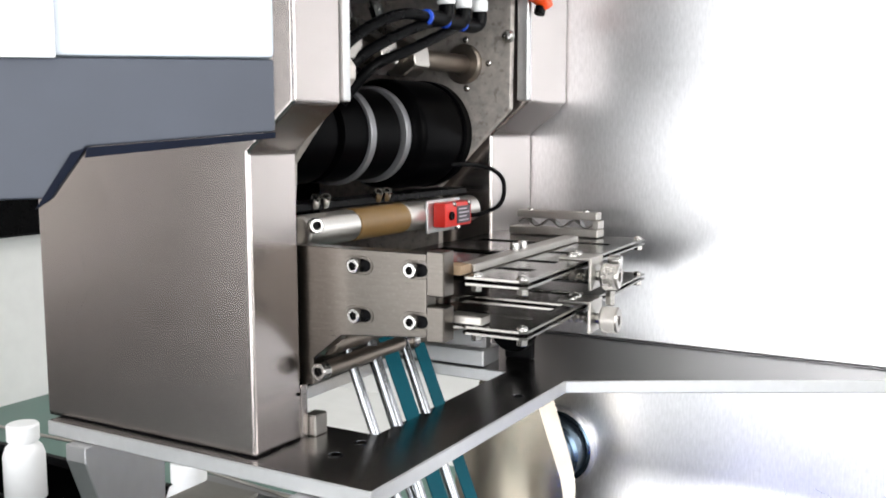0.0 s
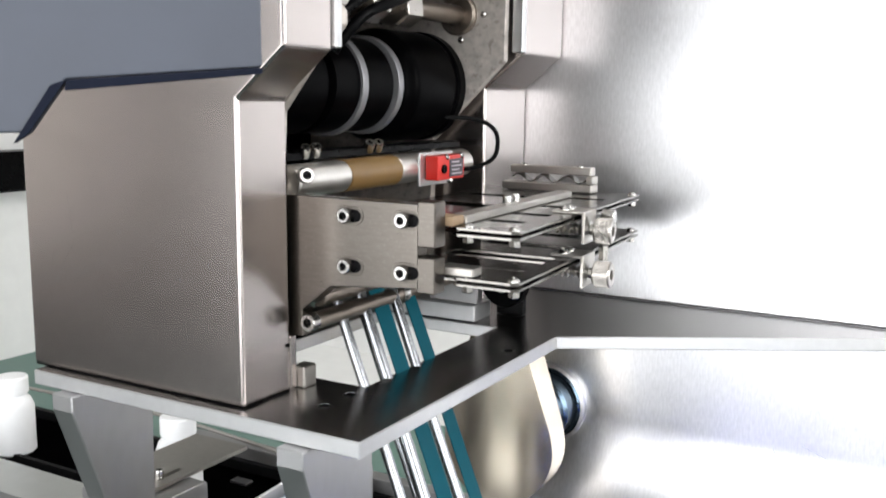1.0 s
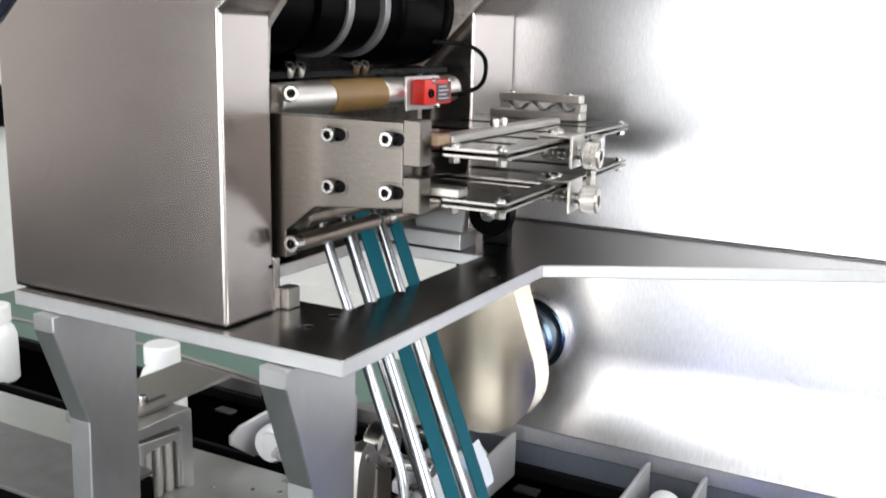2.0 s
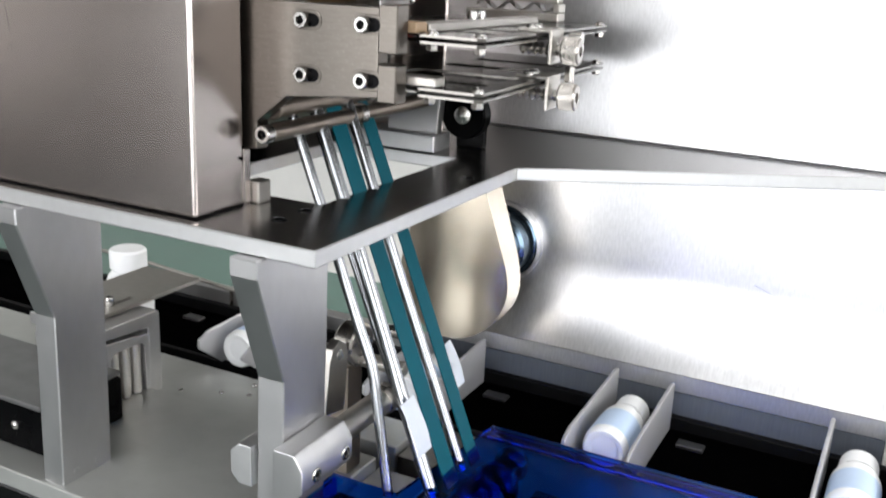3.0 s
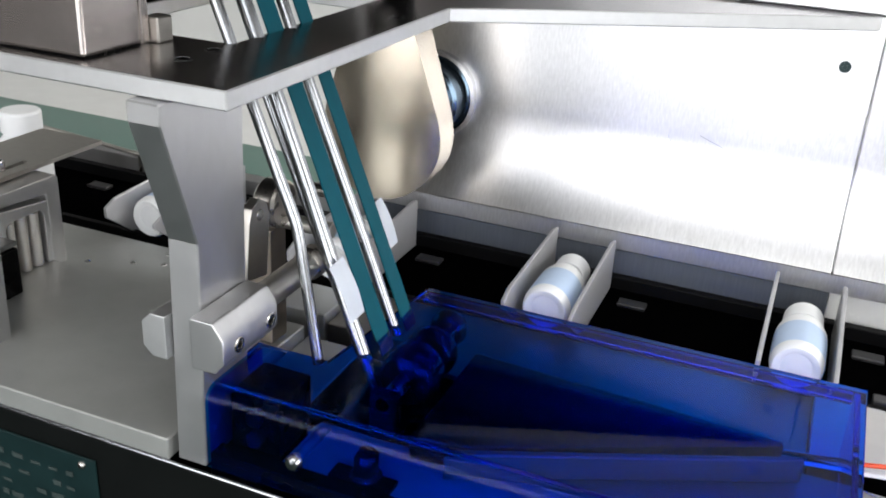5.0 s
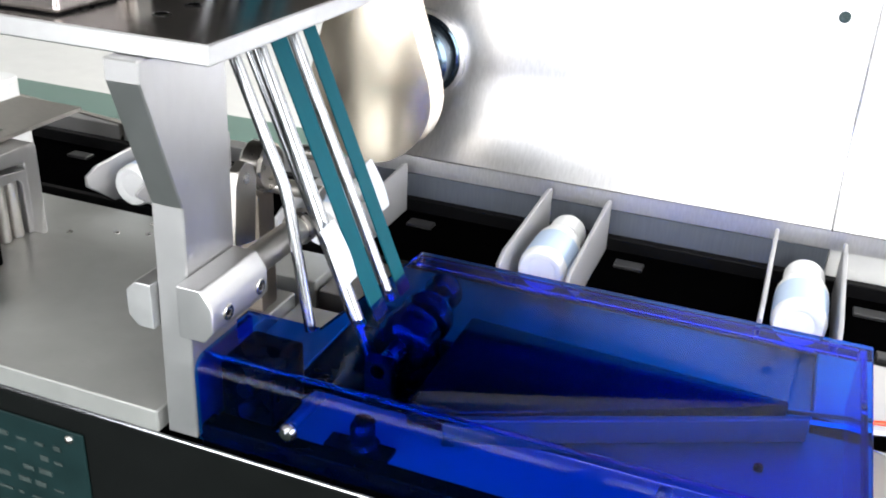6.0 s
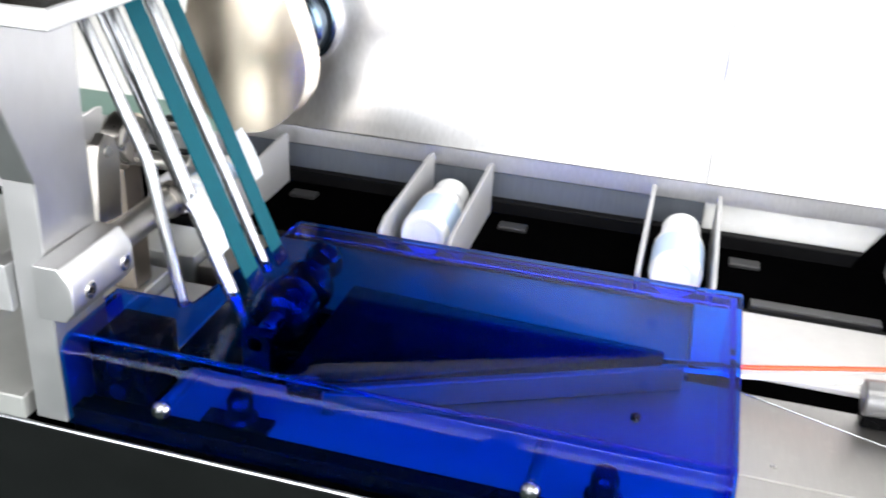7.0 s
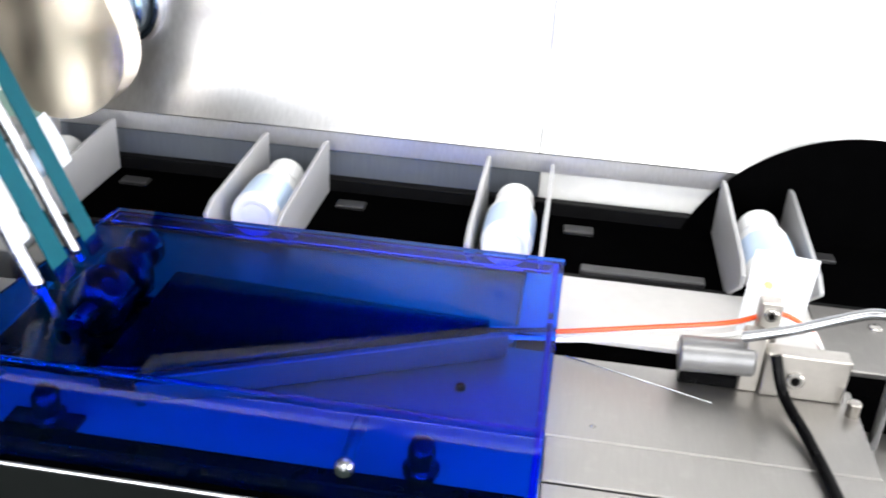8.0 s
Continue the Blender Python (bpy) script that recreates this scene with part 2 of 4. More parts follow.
def finish(name, bm, mat, smooth=True, crease=35):
    bmesh.ops.recalc_face_normals(bm, faces=bm.faces)
    me = bpy.data.meshes.new(name)
    bm.to_mesh(me)
    bm.free()
    me.materials.append(M[mat])
    if smooth:
        me.shade_smooth()
        me.set_sharp_from_angle(angle=radians(crease))
    return me


def even(ob):
    """Keeps large flat faces flat beside rounded edges."""
    mod = ob.modifiers.new("even_normals", "WEIGHTED_NORMAL")
    mod.keep_sharp, mod.weight = True, 100
    return ob


def thing(name, base, label, category, group="", kind=""):
    ob = new(name)
    ob.empty_display_size = 0.02
    ob.location = base
    return tagged(ob, label, category, group, kind)


def part(name, bm, mat, parent, label="", smooth=True, crease=35):
    """Links a bmesh, drawn in the world's metres, as one mesh under a thing or a part."""
    ob = new(name, finish(name, bm, mat, smooth, crease))
    ob.parent = parent
    if parent.data is None:
        ob.location = -Vector(parent.location)
    if label:
        ob["label"] = label
    if smooth:
        even(ob)
    return ob


def solo(name, bm, mat, label, category, group="", kind="", smooth=True):
    ob = tagged(new(name, finish(name, bm, mat, smooth)), label, category, group, kind)
    return even(ob) if smooth else ob


def screw(parent, at, axis, r=0.005, h=0.005, name="screw", mat="screw"):
    bm = bmesh.new()
    lathe(bm, at, axis, [(0, 0), (r, 0), (r, h * 0.8), (r * 0.88, h), (r * 0.55, h), (r * 0.5, h * 0.35), (0, h * 0.3)], 20)
    ob = part(name, bm, mat, parent)
    way = Vector(axis).normalized()
    bm = bmesh.new()
    lathe(bm, Vector(at) + way * h * 0.3, axis, [(r * 0.47, 0), (r * 0.47, h * 0.3), (0, h * 0.3)], 6)
    part("hex_socket", bm, "hose", ob)
    return ob


def round_screw(parent, at, axis, r=0.004, h=0.003, name="screw", mat="screw"):
    bm = bmesh.new()
    lathe(bm, at, axis, [(0, 0), (r, 0), (r * 0.95, h * 0.45), (r * 0.7, h * 0.85), (r * 0.3, h), (r * 0.26, h * 0.6), (0, h * 0.55)], 16)
    return part(name, bm, mat, parent)

# ---------------------------------------------------------------- the room
bm = bmesh.new()
box(bm, -3.6, 3.6, -3.1, 0.6, -0.1, 0)
solo("floor", bm, "room_floor", "dark green coated workshop floor", "floor", kind="structure")
bm = bmesh.new()
box(bm, -3.6, 3.6, 0.6, 2.5, -0.1, 0)
solo("floor_walkway", bm, "floor_green", "green coated walkway behind the machine", "floor", kind="structure")
bm = bmesh.new()
box(bm, -3.6, 3.6, 2.5, 3.3, -0.1, 0)
solo("wall_stand_in", bm, "room_wall", "white floor strip standing in for the foot of the wall", "floor", kind="structure")
bm = bmesh.new()
box(bm, -3.6, 3.6, -3.1, 3.3, 2.95, 3.05)
solo("ceiling", bm, "ceiling", "plain white workshop ceiling", "ceiling", kind="structure")
bm = bmesh.new()
box(bm, -3.6, 3.6, 3.2, 3.32, 0, 1.5)
solo("wall_back_lower", bm, "room_wall", "white painted lower wall", "wall", kind="structure")
bm = bmesh.new()
box(bm, -3.6, 3.6, 3.2, 3.32, 1.5, 2.95)
solo("wall_back_upper", bm, "room_grey", "grey painted upper wall", "wall", kind="structure")
bm = bmesh.new()
box(bm, -3.62, -3.5, -3.0, 0.6, 0, 0.5)
solo("wall_left_front", bm, "room_grey", "unseen lower wall, grey to darken reflections in the housing", "wall", kind="structure")
bm = bmesh.new()
box(bm, -3.62, -3.5, -3.0, 0.6, 0.5, 2.95)
solo("wall_left_upper", bm, "room_light", "unseen upper wall, cream to brighten reflections in the housing", "wall", kind="structure")
bm = bmesh.new()
box(bm, -3.62, -3.5, 0.6, 3.2, 0, 2.95)
solo("wall_left_rear", bm, "room_wall", "white painted workshop wall", "wall", kind="structure")
bm = bmesh.new()
box(bm, -3.495, -3.35, 1.95, 2.75, 0.775, 0.95)
solo("wall_box", rounded(bm, 0.01, 1), "hose", "flat black box hung on the white wall", "wall box")
# walls with a window band
bm = bmesh.new()
box(bm, -3.5, 3.5, -3.12, -3.0, 0, 0.25)
box(bm, -3.5, 3.5, -3.12, -3.0, 2.6, 2.95)
box(bm, -3.5, -1.95, -3.12, -3.0, 0.25, 2.6)
box(bm, -0.22, -0.10, -3.12, -3.0, 0.25, 2.6)
box(bm, 0.80, 1.35, -3.12, -3.0, 0.25, 2.6)
box(bm, 2.75, 3.5, -3.12, -3.0, 0.25, 2.6)
solo("wall_front", bm, "room_grey", "grey painted wall with a band of windows", "wall", kind="structure")
bm = bmesh.new()
box(bm, 3.5, 3.62, -3.0, 3.2, 0, 0.95)
box(bm, 3.5, 3.62, -3.0, 3.2, 2.55, 2.95)
box(bm, 3.5, 3.62, -3.0, -1.1, 0.95, 2.55)
box(bm, 3.5, 3.62, 1.5, 3.2, 0.95, 2.55)
solo("wall_right", bm, "room_wall", "white painted wall with a wide window", "wall", kind="structure")

# ---------------------------------------------------------------- the machine's body
PZ = 1.0          # top of the carrier plate
WY = 0.455        # face of the steel back panel
DZ = 0.742        # deck height

# back panel: a lower sheet and an upper sheet, meeting in a fine seam
back = thing("back_panel", (0.3, WY, 0.0), "tall brushed stainless steel back panel of the machine", "machine panel", kind="structure")
def sheet(bm, x0, x1):
    """The lower sheet: upright, and coved gently forward at its foot."""
    front = [(WY, 1.0095)] + [(WY - 0.156 * (1 - math.cos(a)), 0.883 - 0.156 * math.sin(a)) for a in (radians(36) * i / 14 for i in range(15))]
    prism(bm, front + [(y + 0.018, z - 0.004) for y, z in front[:0:-1]] + [(WY + 0.018, 1.0095)], "x", x0, x1)


bm = bmesh.new()
sheet(bm, -0.13, 0.3269)
part("lower_sheet", rounded(bm, 0.0012, 1), "wall_steel", back)
bm = bmesh.new()
sheet(bm, 0.3275, 1.9)
part("lower_sheet", rounded(bm, 0.0012, 1), "wall_steel", back)
bm = bmesh.new()
box(bm, -0.13, 1.9, WY, WY + 0.02, 1.011, 2.1)
part("upper_sheet", rounded(bm, 0.0012, 1), "wall_steel", back)
bm = bmesh.new()
box(bm, -0.13, 1.9, WY + 0.021, WY + 0.05, 0.0, 2.1)
part("backing", bm, "black", back)
bm = bmesh.new()
box(bm, -0.13, 1.9, 0.4275, 0.4300, 0.7735, 0.7905)
part("foot_strip", bm, "wall_steel", back, "", False)
for x, z in ((0.301, 0.966), (0.302, 1.039)):
    bm = bmesh.new()
    lathe(bm, (x, WY, z), (0, -1, 0), [(0.0050, 0), (0.0050, 0.0008), (0.0044, 0.0014), (0.0022, 0.0014), (0.0020, 0.0005), (0, 0.0005)], 20)
    part("screw", bm, "nameplate", back, "dark countersunk screw")
bm = bmesh.new()
for i, (x0, z0, x1, z1) in enumerate(((0.193, 0.888, 0.214, 0.880), (0.165, 0.884, 0.170, 0.872), (0.214, 0.877, 0.222, 0.874))):
    rod(bm, (x0, WY, z0), (x1, WY, z1), 0.00022, 6)
part("scratch", bm, "chrome", back, "fine bright scratch")

# carrier plate with its cut-out, reaching to the back panel
plate = thing("carrier_plate", (-0.15, 0.15, PZ - 0.012), "thick grey milled aluminium plate carried on two legs", "machine plate")


def carrier(bm):
    def z_at(y):
        return PZ + max(0.0, y - 0.31) * 0.068
    outer = [(-0.305, 0.0), (0.0, 0.0), (0.0, 0.31), (0.322, 0.4545), (-0.305, 0.4545)]
    inner = [(-0.19, 0.097), (-0.062, 0.097), (-0.062, 0.312), (-0.19, 0.312)]
    cells = [((-0.305, 0), (0, 0), (-0.062, 0.097), (-0.19, 0.097)), ((0, 0), (0, 0.31), (-0.062, 0.312), (-0.062, 0.097)),
             ((0, 0.31), (0.322, 0.4545), (-0.305, 0.4545), (-0.19, 0.312), (-0.062, 0.312)), ((-0.305, 0.4545), (-0.305, 0), (-0.19, 0.097), (-0.19, 0.312))]
    vt, vb = {}, {}
    for p in outer + inner:
        vt[p] = bm.verts.new((*p, z_at(p[1])))
        vb[p] = bm.verts.new((*p, z_at(p[1]) - 0.0115))
    def key(p):
        return min(vt, key=lambda q: (q[0] - p[0]) ** 2 + (q[1] - p[1]) ** 2)
    for c in cells:
        ks = [key(p) for p in c]
        bm.faces.new([vt[k] for k in ks])
        bm.faces.new([vb[k] for k in reversed(ks)])
    for loop in (outer, inner[::-1]):
        for a, b in zip(loop, loop[1:] + loop[:1]):
            bm.faces.new((vb[a], vb[b], vt[b], vt[a]))


bm = bmesh.new()
carrier(bm)
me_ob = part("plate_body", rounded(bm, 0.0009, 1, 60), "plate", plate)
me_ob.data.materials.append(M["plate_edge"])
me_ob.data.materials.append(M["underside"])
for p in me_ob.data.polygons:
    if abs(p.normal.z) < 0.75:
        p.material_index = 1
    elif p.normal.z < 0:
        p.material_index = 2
for x, y in ((-0.061, 0.046), (-0.0605, 0.076), (-0.016, 0.243)):
    bm = bmesh.new()
    lathe(bm, (x, y, PZ), (0, 0, 1), [(0.0058, 0.0002), (0.0052, 0.0006), (0.0042, 0.0006), (0.0040, 0.0001), (0, 0.0001)], 20)
    ob = part("threaded_hole", bm, "chrome", plate, "small drilled hole with a bright rim")
    bm = bmesh.new()
    lathe(bm, (x, y, PZ + 0.0004), (0, 0, 1), [(0.0038, 0), (0.0038, 0.0002), (0, 0.0002)], 16)
    part("hole_core", bm, "black", ob)

# legs
def leg(x0, x1, label):
    base = thing("support_leg", ((x0 + x1) / 2, 0.05, 0.742), label, "machine leg", "legs under the plate")
    bm = bmesh.new()
    prism(bm, [(-0.008, 0.9882), (-0.008, 0.976), (0.0195, 0.896), (0.0155, 0.737), (0.067, 0.737), (0.0715, 0.9882)], "x", x0, x1)
    part("leg_body", rounded(bm, 0.0009, 1), "leg", base, "", True, 9)
    bm = bmesh.new()
    for y in (0.030, 0.052):
        rod(bm, (x1 - 0.0002, y, 0.760), (x1 + 0.0004, y, 0.760), 0.003, 12)
    part("dowel", bm, "leg", base)
    return base


leg(-0.060, -0.038, "ground aluminium leg with a slanted upper front under the plate")
leg(-0.275, -0.253, "ground aluminium leg with a slanted upper front under the plate")

# clamp on the right leg with its round bar
clamp = thing("rod_clamp", (-0.03, 0.03, 0.82), "faceted aluminium clamp with two socket screws holding a round bar", "clamp")
bm = bmesh.new()
prism(bm, [(-0.0375, 0.818), (-0.020, 0.818), (-0.0135, 0.826), (-0.0135, 0.842), (-0.021, 0.853), (-0.0375, 0.853)], "y", 0.006, 0.068)
part("clamp_block", rounded(bm, 0.0012, 2), "leg", clamp)
bm = bmesh.new()
prism(bm, [(-0.0605, 0.814), (-0.072, 0.814), (-0.079, 0.821), (-0.079, 0.838), (-0.072, 0.845), (-0.0605, 0.845)], "y", 0.012, 0.05)
part("clamp_jaw", rounded(bm, 0.0012, 2), "plate_edge", clamp)
for y in (0.0225, 0.0585):
    screw(clamp, (-0.0145, y, 0.833), (1, 0, 0), 0.0052, 0.0022)
bm = bmesh.new()
rod(bm, (-0.031, 0.068, 0.837), (-0.031, 0.142, 0.837), 0.0098, 28)
part("round_bar", bm, "roller_silver", clamp)
bm = bmesh.new()
rod(bm, (-0.031, 0.136, 0.837), (-0.031, 0.149, 0.837), 0.0122, 28)
part("collar", bm, "steel", clamp)

# ---------------------------------------------------------------- the head: near and far housing
def housing(name, y0, y1, za, label):
    base = thing(name, (-0.2, (y0 + y1) / 2, PZ), label, "machine housing", "housings of the head")
    bm = bmesh.new()
    prism(bm, [(-0.318, PZ + 0.0008), (-0.1025, PZ + 0.0008), (-0.1025, za), (-0.063, za + 0.0325), (-0.063, 1.62), (-0.318, 1.62)], "y", y0, y1)
    part("shell", rounded(bm, 0.0028, 3), "box_steel", base)
    bm = bmesh.new()
    box(bm, -0.317, -0.1035, y0 + 0.001, y1 - 0.001, PZ + 0.0002, PZ + 0.0012)
    part("seam_strip", bm, "hose", base, "thin black strip at the seam")
    return base


near = housing("near_housing", 0.011, 0.0615, 1.209, "satin stainless steel housing with a slanted shoulder, on the plate")
far = housing("far_housing", 0.362, 0.4535, 1.219, "satin stainless steel housing with a slanted shoulder by the back panel")
bm = bmesh.new()
box(bm, -0.072, -0.0605, 0.062, 0.0695, 1.243, 1.61)
part("cover_strip", rounded(bm, 0.001, 1), "plate_edge", near, "pale edge strip")
bm = bmesh.new()
box(bm, -0.072, -0.0605, 0.3535, 0.3615, 1.252, 1.61)
part("cover_strip", rounded(bm, 0.001, 1), "plate_edge", far, "pale edge strip")
bm = bmesh.new()
rod(bm, (-0.1035, 0.058, 1.0345), (-0.101, 0.058, 1.0345), 0.0013, 8)
part("rivet", bm, "black", near)
bm = bmesh.new()
box(bm, -0.1085, -0.0970, 0.0700, 0.085, PZ, 1.0160)
part("foot_block", rounded(bm, 0.001, 1), "guide_bar", near)
bm = bmesh.new()
box(bm, -0.300, -0.1030, 0.0620, 0.0695, PZ, 1.0400)
part("inner_sheet", rounded(bm, 0.0008, 1), "box_steel", near)

# marks on the near housing's front
rnd = random.Random(11)
bm = bmesh.new()
for k in range(18):
    x, z = rnd.uniform(-0.300, -0.115), rnd.uniform(1.012, 1.19)
    l = rnd.uniform(0.0006, 0.0022)
    a = rnd.uniform(0.9, 2.6)
    rod(bm, (x, 0.0110, z), (x + l * math.cos(a), 0.0110, z + l * math.sin(a)), 0.00012, 5)
tagged(part("speck", bm, "chrome", near, "fine bright specks and nicks"), kind="stuff")
for pts in (((-0.270, 1.138), (-0.2685, 1.128), (-0.2672, 1.119), (-0.266, 1.110)), ((-0.265, 1.104), (-0.268, 1.097), (-0.273, 1.091), (-0.2775, 1.084), (-0.279, 1.078)), ((-0.287, 1.094), (-0.2895, 1.088), (-0.289, 1.082))):
    bm = bmesh.new()
    sweep(bm, [(x, 0.0110, z) for x, z in pts], 0.0001, 5)
    part("scratch", bm, "track_edge", near, "thin dark scratch")

# inner cheek plates
for y0, y1, nm, lab in ((0.0700, 0.078, "near_cheek_plate", "mottled steel cheek plate with a rounded edge"), (0.345, 0.353, "far_cheek_plate", "mottled grey steel cheek plate with screws round a shaft")):
    cheek = thing(nm, (-0.18, y0, PZ), lab, "machine plate", "cheek plates of the head")
    bm = bmesh.new()
    if y0 < 0.2:
        pts = [(-0.300, 1.0), (-0.125, 1.0), (-0.115, 1.20), (-0.088, 1.233), (-0.068, 1.252), (-0.062, 1.259), (-0.062, 1.268), (-0.067, 1.274), (-0.085, 1.276), (-0.085, 1.58), (-0.300, 1.58)]
    else:
        pts = [(-0.300, 1.0), (-0.152, 1.0), (-0.152, 1.168), (-0.075, 1.244), (-0.071, 1.58), (-0.300, 1.58)]
    prism(bm, pts, "y", y0, y1)
    part("cheek_body", rounded(bm, 0.0012, 2), "cheek", cheek)
    if y0 > 0.2:
        for x, z in ((-0.122, 1.310), (-0.121, 1.264), (-0.0975, 1.287), (-0.146, 1.287)):
            round_screw(cheek, (x, y0, z), (0, -1, 0), 0.0032, 0.002)
        round_screw(cheek, (-0.0765, y0, 1.311), (0, -1, 0), 0.0062, 0.006)
        bm = bmesh.new()
        lathe(bm, (-0.123, y0, 1.287), (0, -1, 0), [(0.019, 0), (0.019, 0.004), (0.017, 0.006), (0.0125, 0.006), (0.0125, 0.004), (0, 0.004)], 32)
        part("flange", bm, "brown_steel", cheek)

# black sheet added behind the drum for the shade inside the head
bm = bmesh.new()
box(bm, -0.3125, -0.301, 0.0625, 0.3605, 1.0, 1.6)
solo("head_dark_backing", bm, "black", "black sheet standing in for the dark inside of the head", "machine panel")
bm = bmesh.new()
box(bm, -0.300, -0.075, 0.079, 0.344, 1.352, 1.364)
solo("head_top_cover", rounded(bm, 0.001, 1), "plate_edge", "pale aluminium bar across the top of the head", "machine panel")

# drum
drum = thing("feed_drum", (-0.168, 0.22, 1.16), "large black rubber feed drum with grey rings", "roller")
bm = bmesh.new()
prof = [(0, 0.085), (0.036, 0.085), (0.040, 0.088)]
for y, w in ((0.100, 0.042), (0.158, 0.028), (0.213, 0.022)):
    prof += [(0.040, y), (0.040, y + w), (0.0345, y + w + 0.002), (0.0345, y + w + 0.009), (0.040, y + w + 0.011)]
prof += [(0.040, 0.254), (0.047, 0.258), (0.0505, 0.264), (0.0505, 0.326), (0.0490, 0.330), (0.0490, 0.333), (0.0515, 0.334), (0.0515, 0.344), (0, 0.344)]
lathe(bm, (-0.166, 0, 1.2205), (0, 1, 0), prof, 56)
part("drum_body", bm, "rubber", drum)
for y in (0.186, 0.240):
    bm = bmesh.new()
    lathe(bm, (-0.166, y, 1.2205), (0, 1, 0), [(0.036, 0), (0.0425, 0), (0.0432, 0.001), (0.0432, 0.007), (0.0425, 0.008), (0.036, 0.008), (0.036, 0)], 48)
    part("drum_ring", bm, "ring", drum, "narrow grey ring")

# shaft with clamp blocks above the drum
shaft = thing("clamp_shaft", (-0.124, 0.2, 1.268), "turned steel shaft with hexagonal clamp blocks", "shaft")
bm = bmesh.new()
rod(bm, (-0.124, 0.079, 1.287), (-0.124, 0.3445, 1.287), 0.0088, 28)
part("shaft_rod", bm, "brown_steel", shaft)
for y in (0.125, 0.175, 0.225):
    bm = bmesh.new()
    prism(bm, [(-0.142, 1.272), (-0.118, 1.269), (-0.104, 1.278), (-0.106, 1.296), (-0.122, 1.304), (-0.138, 1.316), (-0.152, 1.312), (-0.15, 1.292)], "y", y, y + 0.024)
    blk = part("clamp_block", rounded(bm, 0.0014, 1), "steel", shaft)
    bm = bmesh.new()
    rod(bm, (-0.146, y + 0.012, 1.313), (-0.153, y + 0.012, 1.332), 0.0062, 6)
    rod(bm, (-0.153, y + 0.012, 1.332), (-0.155, y + 0.012, 1.337), 0.004, 14)
    part("hex_bolt", bm, "screw", blk)

# air fittings and hoses
for k, (y, x) in enumerate(((0.248, -0.088), (0.278, -0.088), (0.308, -0.088))):
    fit_ob = thing("air_fitting", (x, y, 1.352), "white and black push-in elbow fitting with a black hose", "air fitting", "fittings in a row")
    bm = bmesh.new()
    lathe(bm, (x, y, 1.352), (0, 0, -1), [(0, 0), (0.0068, 0), (0.0068, 0.012), (0.0078, 0.013), (0.0078, 0.021), (0.006, 0.023), (0, 0.023)], 18)
    part("white_nut", bm, "white", fit_ob)
    bm = bmesh.new()
    sweep(bm, [(x, y, 1.334), (x, y, 1.322), (x - 0.002, y - 0.006, 1.3175), (x - 0.003, y - 0.026, 1.317)], 0.0068, 14)
    part("elbow", bm, "hose", fit_ob)
    bm = bmesh.new()
    lathe(bm, (x - 0.003, y - 0.026, 1.317), (0, -1, 0), [(0.0040, 0), (0.0066, 0), (0.0066, 0.0022), (0.0040, 0.003)], 18)
    part("clip_ring", bm, "blue_clip", fit_ob, "small blue ring")
    bm = bmesh.new()
    dx, dz = -0.004 * k, -0.006 * k
    sweep(bm, [(x - 0.003, y - 0.026, 1.317), (x - 0.006, y - 0.062, 1.316 + dz), (x - 0.012, y - 0.105, 1.300 + dz), (x - 0.020, y - 0.142, 1.274), (x - 0.038, y - 0.160, 1.246)], 0.0045, 12)
    part("hose", bm, "hose", fit_ob)
ot = thing("orange_air_tube", (-0.06, 0.33, 1.33), "orange plastic air tube end with a black plug", "tube")
bm = bmesh.new()
sweep(bm, [(-0.070, 0.325, 1.352), (-0.058, 0.345, 1.351), (-0.052, 0.362, 1.346), (-0.050, 0.368, 1.338)], 0.0078, 14)
part("tube", bm, "orange", ot)
bm = bmesh.new()
rod(bm, (-0.052, 0.364, 1.341), (-0.053, 0.361, 1.331), 0.0052, 16)
part("plug", bm, "hose", ot)

# silver roller with its brown sleeve
roller = thing("press_roller", (-0.118, 0.2, 1.128), "dull silver roller with a brown sleeve in the middle", "roller")
RX, RZ, RR = -0.117, 1.1495, 0.0125
bm = bmesh.new()
rod(bm, (RX, 0.079, RZ), (RX, 0.144, RZ), RR, 36)
part("roller_body", bm, "roller_silver", roller)
bm = bmesh.new()
rod(bm, (RX, 0.144, RZ), (RX, 0.217, RZ), RR + 0.0004, 36, 0.0006)
part("sleeve", bm, "roller_brown", roller, "brown roller sleeve")
bm = bmesh.new()
rod(bm, (RX, 0.217, RZ), (RX, 0.344, RZ), RR, 36)
part("roller_body", bm, "roller_silver", roller)
for y, x, z in ((0.066, -0.101, 1.155),):
    screw(roller, (x, y + 0.012, z), (0.8, -0.6, 0.1), 0.0058, 0.008)
# row of set screws over the roller
rail = thing("screw_rail", (-0.13, 0.2, 1.15), "dark rail with small cap screws over the roller", "rail")
bm = bmesh.new()
box(bm, -0.146, -0.120, 0.079, 0.344, 1.1635, 1.1695)
part("rail_bar", rounded(bm, 0.0008, 1), "hose", rail)
for y in (0.105, 0.118, 0.190, 0.203):
    screw(rail, (-0.122, y, 1.167), (0.5, -0.35, 0.8), 0.0042, 0.009)

# red sensor
sensor = thing("red_sensor", (-0.100, 0.27, 1.135), "small red photo sensor with a dark label and cable", "sensor")
bm = bmesh.new()
box(bm, -0.106, -0.1035, 0.242, 0.300, 1.134, 1.163)
part("mount_plate", rounded(bm, 0.0006, 1), "plate_edge", sensor, "bare metal mounting plate")
bm = bmesh.new()
box(bm, -0.103, -0.090, 0.250, 0.298, 1.139, 1.1605)
part("sensor_body", rounded(bm, 0.0016, 2), "red", sensor)
bm = bmesh.new()
box(bm, -0.0902, -0.0893, 0.270, 0.294, 1.1415, 1.157)
